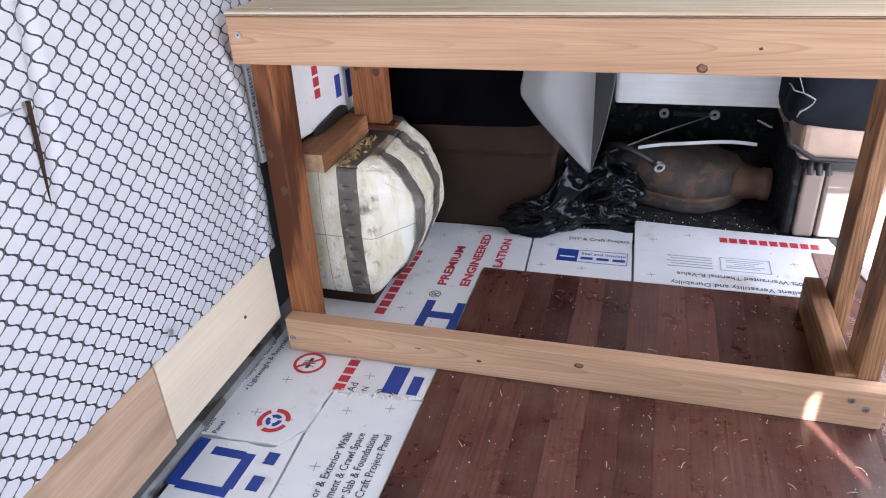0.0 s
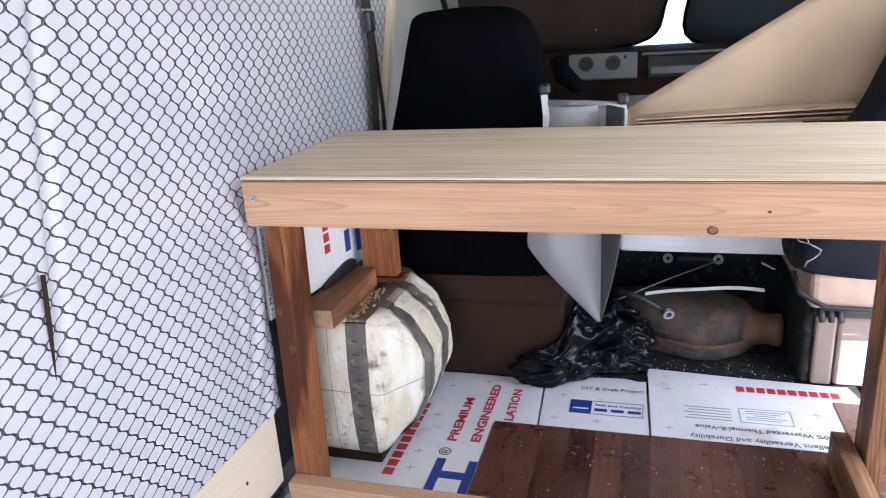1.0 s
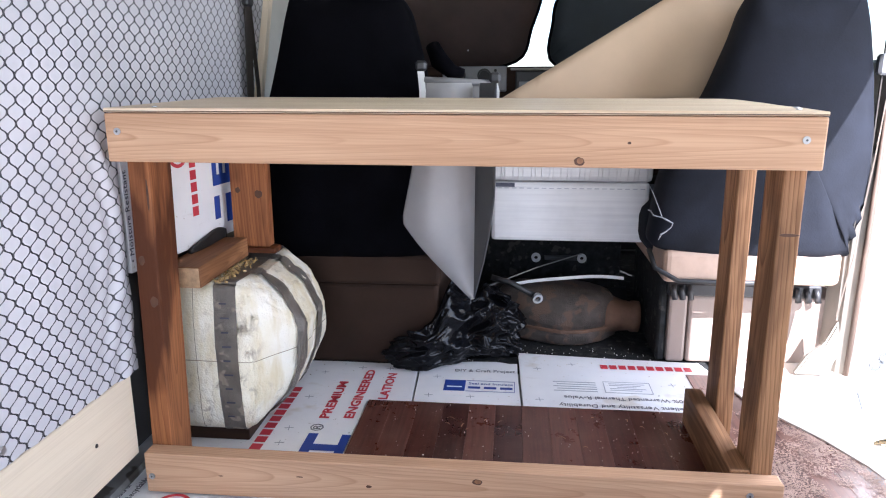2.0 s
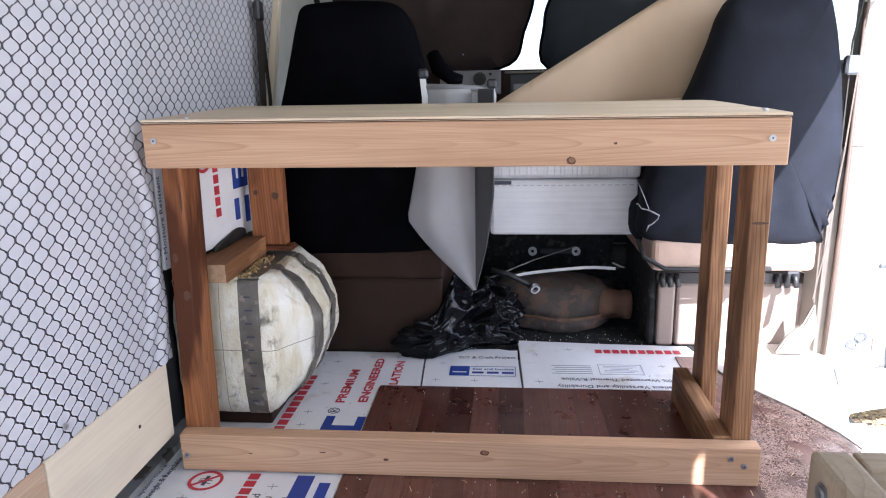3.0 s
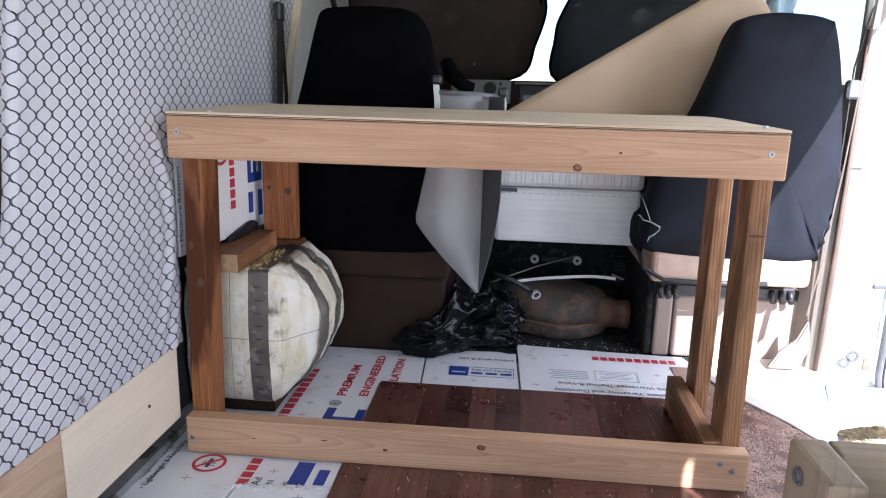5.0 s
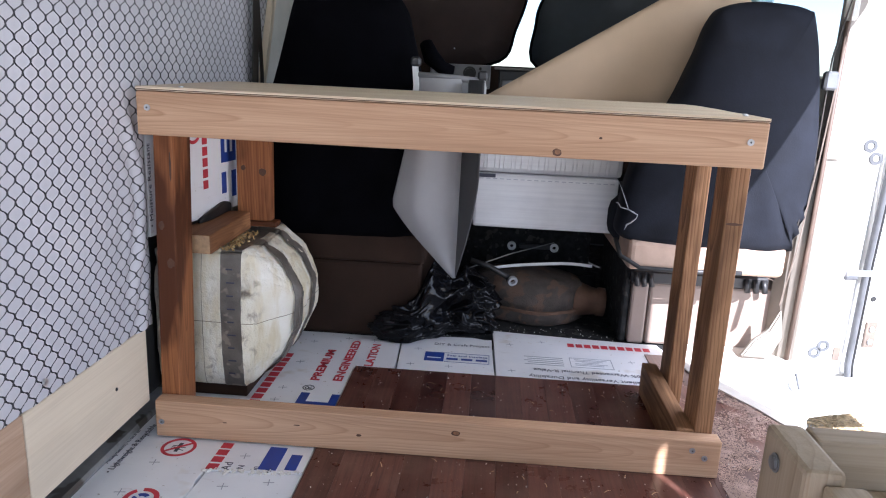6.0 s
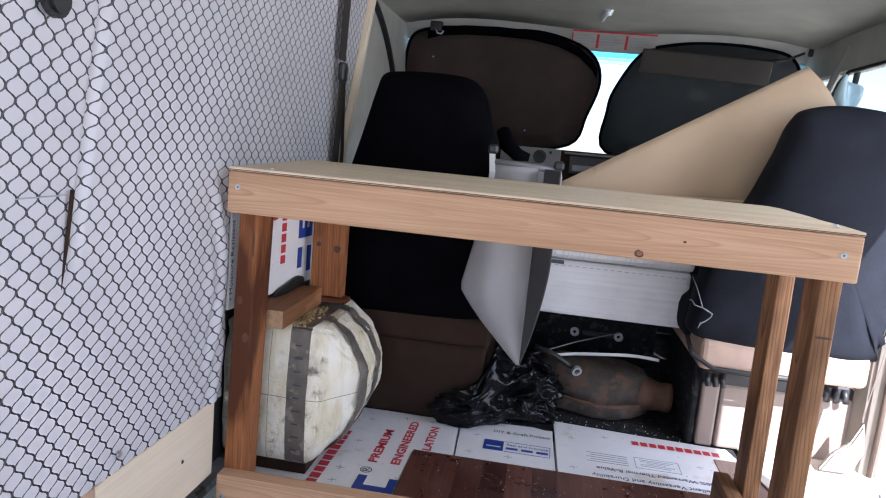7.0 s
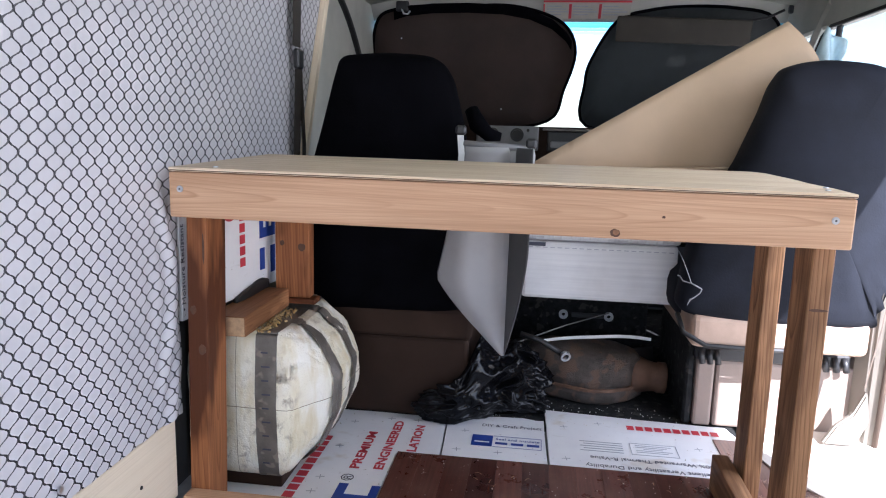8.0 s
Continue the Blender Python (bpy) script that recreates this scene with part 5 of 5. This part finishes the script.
left_a = foam_board(ragged((-0.055, -0.29), (0.118, -0.285), 8, 0.004, 1) + ragged((0.118, -0.285), (0.152, -0.23), 4, 0.002, 8) + ragged((0.152, -0.23), (0.158, -0.112), 6, 0.003, 2) + ragged((0.158, -0.112), (0.357, -0.098), 9, 0.004, 3) + [(0.357, -0.098), (0.357, 0.452), (0.470, 0.456), (0.457, 0.700)] + ragged((0.457, 0.700), (-0.06, 0.705), 9, 0.003, 4) + [(-0.06, 0.705), (-0.075, 0.0)], -0.018, 0.0, "white printed foam insulation board with a broken edge")
left_b = foam_board([(0.357, -1.7), (0.357, -0.102)] + ragged((0.357, -0.102), (0.161, -0.116), 9, 0.004, 3)[0:] + [(0.161, -0.116), (0.156, -0.232), (0.166, -0.40), (0.17, -1.7)], -0.0185, -0.001, "white printed foam insulation board beside the laminate")
left_c = foam_board([(-0.02, -1.7), (0.166, -1.7), (0.162, -0.40), (0.150, -0.240)] + ragged((0.150, -0.240), (0.115, -0.290), 3, 0.002, 8) + ragged((0.115, -0.290), (-0.058, -0.295), 8, 0.004, 1), -0.0185, -0.0005, "white printed foam board with a large blue emblem")
mid = foam_board([(0.475, 0.458), (0.752, 0.458)] + ragged((0.752, 0.458), (0.743, 0.735), 5, 0.002, 5) + ragged((0.743, 0.735), (0.66, 0.742), 4, 0.008, 6) + ragged((0.66, 0.742), (0.462, 0.722), 4, 0.004, 7) + [(0.462, 0.722)], -0.0185, -0.001, "small white printed foam board with a blue badge")
third = foam_board([(0.757, 0.458), (1.205, 0.458), (1.29, 0.70), (1.268, 0.782), (1.0, 0.795), (0.746, 0.815)], -0.0185, 0.001, "white printed foam board lying upside down")


def put(parent, me, mat, x, y, z, turn, label):
    part("print", me, mat, parent, label, matrix=pose(x, y, z, 0, 0, turn))


T = 0.0009
put(left_a, words("PREMIUM", 0.034, 0.215, 0.03), INK_RED, 0.281, 0.345, T, 90, "red lettering")
put(left_a, words("ENGINEERED", 0.034, 0.295, 0.03), INK_RED, 0.341, 0.350, T, 90, "red lettering")
put(left_a, words("LATION", 0.034, 0.165, 0.03), INK_RED, 0.405, 0.462, T, 90, "red lettering")
put(left_a, words("®", 0.045), INK_DARK, 0.282, 0.283, T, 90, "dark registered mark")
put(left_a, bars(0.33, 0.026, 10), INK_RED, 0.166, 0.185, T, 90, "row of red bars")
# the large emblem is drawn as plain blue shapes
for x0, x1, y0, y1 in ((0.255, 0.278, 0.10, 0.27), (0.278, 0.335, 0.195, 0.222), (0.335, 0.356, 0.14, 0.27), (0.335, 0.356, 0.02, 0.10), (0.262, 0.300, -0.095, -0.005), (0.316, 0.340, -0.090, -0.030)):
    part("emblem", box(x0, x1, y0, y1, 0.0006, 0.0011), INK_BLUE, left_a, "large blue emblem shape")
part("sign_ring", ring_mesh(0.030, 0.037, 0.0006, 32), INK_RED, left_a, "red warning ring", matrix=pose(0.068, -0.035, 0.0006))
part("sign_bar", box(-0.033, 0.033, -0.003, 0.003, 0.0, 0.0006), INK_RED, left_a, "red warning bar", matrix=pose(0.068, -0.035, 0.0010, 0, 0, 40))
part("sign_mark", box(-0.018, 0.018, -0.004, 0.004, 0.0, 0.0004), INK_DARK, left_a, "dark mark", matrix=pose(0.068, -0.035, 0.0006, 0, 0, 90))
for k in (-1, 0, 1):
    part("sign_mark", box(-0.015, 0.015, -0.001, 0.001, 0.0, 0.0004), INK_DARK, left_a, "dark mark", matrix=pose(0.068, -0.035 + k * 0.008, 0.0006, 0, 0, 12 * k))
for k in range(3):
    part("recycling_mark", ring_mesh(0.024, 0.034, 0.0006, 12, 120 * k + 8, 120 * k + 104), INK_RED, left_a, "red segment", matrix=pose(0.078, -0.224, 0.0006))
    part("recycling_mark", ring_mesh(0.008, 0.017, 0.0006, 6, 120 * k + 40, 120 * k + 130), INK_BLUE, left_a, "blue arrow", matrix=pose(0.078, -0.224, 0.0006))
put(left_a, bars(0.105, 0.024, 4), INK_RED, 0.180, -0.108, T, 90, "row of red bars")
put(left_a, words("• Adaptable, Cuts & ", 0.019), INK_DARK, -0.045, -0.130, T, 90, "dark lettering")
put(left_a, words("• Lightweight & Recyclable", 0.019), INK_DARK, -0.022, -0.150, T, 90, "dark lettering")
put(left_a, words("• Moisture Resistant", 0.019), INK_DARK, -0.022, 0.12, T, 90, "dark lettering")
put(left_a, words("ations", 0.017), INK_DARK, -0.042, -0.285, T, 90, "dark lettering")
put(left_a, words("Panel", 0.017), INK_DARK, -0.018, -0.285, T, 90, "dark lettering")
for k, x in enumerate((0.205, 0.232, 0.262, 0.292)):
    put(left_a, words(("Ad", "•N", "•In", "•A")[k], 0.020 if k else 0.026), INK_DARK, x, -0.107, T, 90, "dark cut-off lettering")
for k, s in enumerate(("or & Exterior Walls", "Basement & Crawl Space", "Under Slab & Foundations", "DIY & Craft Project Panel")):
    w = (0.165, 0.20, 0.205, 0.215)[k]
    put(left_b, words(s, 0.024, w), INK_DARK, 0.250 + 0.0265 * k, -0.222 - w + 0.003 * k, 0.0, 90, "dark lettering")
for x0, x1, y0, y1 in ((-0.045, -0.02, -0.42, -0.30), (-0.02, 0.085, -0.425, -0.405), (0.068, 0.09, -0.405, -0.318), (0.0, 0.068, -0.335, -0.315), (0.112, 0.136, -0.40, -0.365), (0.112, 0.136, -0.335, -0.305), (-0.02, 0.012, -0.62, -0.47), (0.03, 0.13, -0.62, -0.60)):
    part("emblem", box(x0, x1, y0, y1, 0.0, 0.0006), INK_BLUE, left_c, "large blue emblem shape")
put(mid, words("DIY & Craft Project", 0.024, 0.17), INK_DARK, 0.565, 0.662, 0.0, 1, "dark lettering")
part("badge", box(0.545, 0.602, 0.535, 0.602, 0.0, 0.0006), INK_BLUE, mid, "blue badge")
part("badge_mark", box(0.553, 0.594, 0.556, 0.562, 0.0007, 0.0012), FOAM_WHITE, mid, "white line in the badge")
put(mid, words("Seal and Insulate", 0.018, 0.12), INK_BLUE, 0.610, 0.578, 0.0, 0, "blue lettering")
put(mid, bars(0.12, 0.013, 3), INK_BLUE, 0.610, 0.552, 0.0, 0, "row of blue bars")
for a, b, c, d in ((0.604, 0.736, 0.601, 0.6025), (0.604, 0.736, 0.5345, 0.536), (0.7345, 0.736, 0.536, 0.601)):
    part("badge_frame", box(a, b, c, d, 0.0, 0.0005), INK_BLUE, mid, "thin blue frame")
put(third, bars(0.255, 0.028, 10), INK_RED, 1.236, 0.742, 0.0019, 180, "row of red bars")
put(third, words("• 100% Warranted Thermal R-Value", 0.026, 0.34), INK_DARK, 1.205, 0.528, 0.0019, 180, "dark lettering")
put(third, words("• Excellent Versatility and Durability", 0.026, 0.36), INK_DARK, 1.210, 0.482, 0.0019, 180, "dark lettering")
for a, b, c, d in ((0.975, 1.10, 0.624, 0.626), (0.975, 1.10, 0.556, 0.558), (0.975, 0.977, 0.558, 0.624), (1.098, 1.10, 0.558, 0.624)):
    part("label_frame", box(a, b, c, d, 0.0012, 0.0018), INK_GREY, third, "thin grey frame")
for k in range(5):
    part("small_print", box(0.99 if k != 2 else 1.01, 1.085 - 0.012 * (k % 3), 0.612 - 0.010 * k, 0.6145 - 0.010 * k, 0.0012, 0.0018), INK_GREY, third, "line of small grey print")
    part("small_print", box(0.84 + 0.01 * (k % 2), 0.955, 0.614 - 0.014 * k, 0.617 - 0.014 * k, 0.0012, 0.0018), INK_GREY, third, "line of small grey print")
part("sign_ring", ring_mesh(0.026, 0.033, 0.0006, 28), INK_RED, third, "red warning ring", matrix=pose(1.262, 0.60, 0.0013))
crosses = [(left_a, 0.20, 0.29), (left_a, 0.20, 0.46), (left_a, 0.20, 0.62), (left_a, 0.38, 0.66), (left_a, 0.30, 0.66), (left_a, 0.045, -0.10), (left_a, 0.03, -0.21), (left_a, 0.22, -0.05), (left_a, 0.20, 0.22), (left_b, 0.215, -0.165), (left_b, 0.30, -0.14), (left_b, 0.215, -0.32), (left_c, 0.06, -0.445), (left_c, 0.13, -0.46), (mid, 0.52, 0.62), (mid, 0.51, 0.50), (mid, 0.62, 0.50), (third, 0.80, 0.70), (third, 0.90, 0.74), (third, 0.80, 0.50), (third, 1.16, 0.62)]
for th_, x, y in crosses:
    for t_ in (0, 90):
        part("register_mark", box(-0.011, 0.011, -0.0008, 0.0008, 0.0, 0.0004), INK_GREY, th_, "thin grey register cross", matrix=pose(x, y, 0.0012, 0, 0, t_ + 8))

# board standing against the wall behind the legs
up_b = thing("upright_foam_board", pose(-0.018, 0.065, 0.44, 90, 0, 84), "white printed foam board standing against the wall", "foam board")
part("board", box(0, 0.50, 0, 0.308, -0.018, 0.0, 0.001), FOAM_WHITE, up_b)
for s, x, col, size, L in (("• Moisture Resistant", 0.012, INK_DARK, 0.0175, 0.180),):
    part("print", words(s, size, L), col, up_b, "dark lettering", matrix=pose(x, 0.02, 0.0008, 0, 0, 90))
part("print", bars(0.24, 0.024, 9), INK_RED, up_b, "row of red bars", matrix=pose(0.255, 0.07, 0.0006, 0, 0, 90))
part("sign_ring", ring_mesh(0.033, 0.041, 0.0006, 28), INK_RED, up_b, "red warning ring", matrix=pose(0.190, 0.225, 0.0006))
part("sign_mark", box(-0.02, 0.02, -0.006, 0.006, 0.0, 0.0006), INK_DARK, up_b, "dark mark", matrix=pose(0.165, 0.225, 0.0006, 0, 0, 90))
for x0, x1, y0, y1 in ((0.325, 0.405, 0.125, 0.150), (0.325, 0.344, 0.150, 0.285), (0.357, 0.373, 0.150, 0.255), (0.387, 0.405, 0.150, 0.285), (0.325, 0.350, 0.045, 0.10), (0.380, 0.405, 0.03, 0.10)):
    part("emblem", box(x0, x1, y0, y1, 0.0002, 0.0008), INK_BLUE, up_b, "large blue emblem shape")

# ---- small things on the wall ----
rod = part("splinter", tube([(-0.010, -0.459, 0.735), (-0.013, -0.466, 0.66), (-0.017, -0.474, 0.585)], [0.0032, 0.003, 0.001], 8), BROWN_PLASTIC)
tagged(rod, "thin wooden splinter stuck in the slit wall covering", "splinter")
slit = part("slit", box(-0.0185, -0.0125, -0.56, -0.468, 0.727, 0.7285), INK_GREY)
tagged(slit, "fine horizontal slit in the wall covering", "slit")
nail = part("screw", disc(0.007, 0.004, 14, 0.0015), STEEL, None, matrix=pose(-0.016, -0.33, 0.281, 0, 90, 0))
tagged(nail, "screw head pressed into the wall covering", "screw")
nail2 = part("nail", disc(0.004, 0.003, 12, 0.001), DARK_PLASTIC, None, matrix=pose(-0.020, -0.11, 0.165, 0, 90, 0))
tagged(nail2, "dark nail head in the pale skirting", "nail")
knob = part("wall_bumper", disc(0.024, 0.02, 20, 0.006), RUBBER, None, matrix=pose(-0.018, -0.497, 0.985, 0, 90, 0))
tagged(knob, "round black rubber bumper on the wall covering", "bumper")

# ---- crumbs and shavings ----
cr = bmesh.new()
rng = random.Random(11)
for k in range(620):
    where = rng.random()
    if where < 0.66:
        x, y, z = rng.uniform(0.37, 1.5), rng.uniform(-0.55, 0.45), 0.0045
    elif where < 0.85:
        x, y, z = rng.uniform(0.55, 1.15), rng.uniform(0.72, 0.88), 0.001
    else:
        x, y, z = rng.uniform(0.0, 1.2), rng.uniform(-0.4, 0.7), 0.003
    s = rng.uniform(0.0006, 0.0022) if where < 0.66 else rng.uniform(0.0008, 0.0026)
    bmesh.ops.create_cube(cr, size=1.0, matrix=Matrix.LocRotScale((x, y, z + s * 0.3), Euler((rng.random() * 3, rng.random() * 3, rng.random() * 3)), (s * rng.uniform(0.6, 2.2), s, s * 0.6)))
for k in range(70):
    x = rng.uniform(0.15, 0.36)
    y, s = -0.112 + 0.06 * (x - 0.158) + rng.gauss(0, 0.004), rng.uniform(0.001, 0.0045)
    bmesh.ops.create_icosphere(cr, subdivisions=1, radius=s, matrix=pose(x, y, 0.001))
tagged(part("crumbs", cr, FOAM_EDGE), "white foam crumbs scattered over floor and carpet", "crumbs", kind="stuff")
sv = bmesh.new()
for k in range(90):
    x, y = rng.uniform(0.45, 1.45), rng.uniform(-0.6, 0.42)
    a, L = rng.uniform(0, 6.28), rng.uniform(0.006, 0.02)
    d = Vector((math.cos(a), math.sin(a), 0))
    s = d.cross(Vector((0, 0, 1))) * 0.0009
    row = [(sv.verts.new(Vector((x, y, 0.0055)) + d * L * t + s + Vector((0, 0, 0.003 * math.sin(t * 3))) + s * 3 * t * t), sv.verts.new(Vector((x, y, 0.0055)) + d * L * t - s + Vector((0, 0, 0.003 * math.sin(t * 3))) + s * 3 * t * t)) for t in (0, 0.33, 0.66, 1)]
    for (a0, a1), (b0, b1) in zip(row, row[1:]):
        sv.faces.new((a0, a1, b1, b0))
bmesh.ops.solidify(sv, geom=sv.faces[:], thickness=0.0006)
tagged(part("shavings", sv, SHAVING), "curled pale wood shavings on the laminate", "shavings", kind="stuff")
# sawdust drifted against the bench end
verts, faces = [], []
rng = random.Random(21)
while len(faces) < 22000:
    x, y = rng.uniform(1.225, 1.50), rng.uniform(-0.35, 0.47)
    if noise.noise(Vector((x * 7, y * 7, 0.3))) + 0.55 * noise.noise(Vector((x * 22, y * 22, 1))) < rng.uniform(-0.45, 0.5) or x > 1.366 + (0.459 - y) * 0.5:
        continue
    a, L, w_ = rng.uniform(0, 6.28), rng.uniform(0.0008, 0.0040), rng.uniform(0.0004, 0.0012)
    d, e, n0 = Vector((math.cos(a), math.sin(a), rng.uniform(-0.2, 0.3))) * L, Vector((-math.sin(a), math.cos(a), rng.uniform(-0.3, 0.3))) * w_, len(verts)
    c = Vector((x, y, 0.0052 + rng.uniform(0, 0.002)))
    verts += [tuple(c - d - e), tuple(c + d - e), tuple(c + d + e), tuple(c - d + e)]
    faces.append((n0, n0 + 1, n0 + 2, n0 + 3))
saw = bpy.data.meshes.new("sawdust")
saw.from_pydata(verts, [], faces)
tagged(part("sawdust", saw, SAWDUST), "pinkish sawdust drifted over the laminate beside the bench", "sawdust", kind="stuff")
leaf = part("dry_leaf", rough_up(disc(0.013, 0.004, 9), 0.003, 90, 1), BROWN_PLASTIC, None, matrix=pose(0.90, -0.30, 0.0045))
tagged(leaf, "small dark dry leaf on the laminate", "leaf")

# ---- laminate strips ----
floor_lam = thing("laminate_floor", (0, 0, 0), "scuffed dark cherry laminate laid in narrow strips, dusty", "laminate floor")
floor_lam["kind"] = "structure"
W_ = 0.0655
lengths = {}
rng = random.Random(3)
for i in range(17):
    x0 = 0.3605 + i * W_
    end = 0.452 if x0 < 1.20 else 0.69
    y = end
    first = True
    while y > -1.65:
        L = 0.46 if not first else rng.choice((0.30, 0.38, 0.46))
        first = False
        key = round(L, 2)
        if key not in lengths:
            lengths[key] = mesh_of("strip", box(0.0001, W_ - 0.0001, -L + 0.0001, -0.0001, -0.0075, 0.0, 0.0003))
            lengths[key].materials.append(LAMINATE)
        part("strip", lengths[key], LAMINATE, floor_lam, matrix=pose(x0, y, 0.004))
        y -= L
# the outline follows the sun's edge across the floor, painted pale inside
dusty = extruded([(1.365, 0.455), (1.432, 0.341), (1.480, 0.229), (1.498, 0.15), (1.499, 0.30), (1.528, 0.45), (1.618, 0.60), (1.68, 0.65), (1.712, 0.69), (1.712, 0.795), (1.302, 0.79), (1.302, 0.705), (1.304, 0.60), (1.322, 0.53)], 0.0045, 0.009, 0.001)
structure("threshold", dusty, SUNLIT_DUST, "dusty sheet painted pale as sunlit floor in the side doorway", "threshold")
structure("underlay", box(0.36, 1.50, -1.7, 0.45, -0.0195, -0.004), BODY_METAL, "grey underlay below the laminate", "underlay")
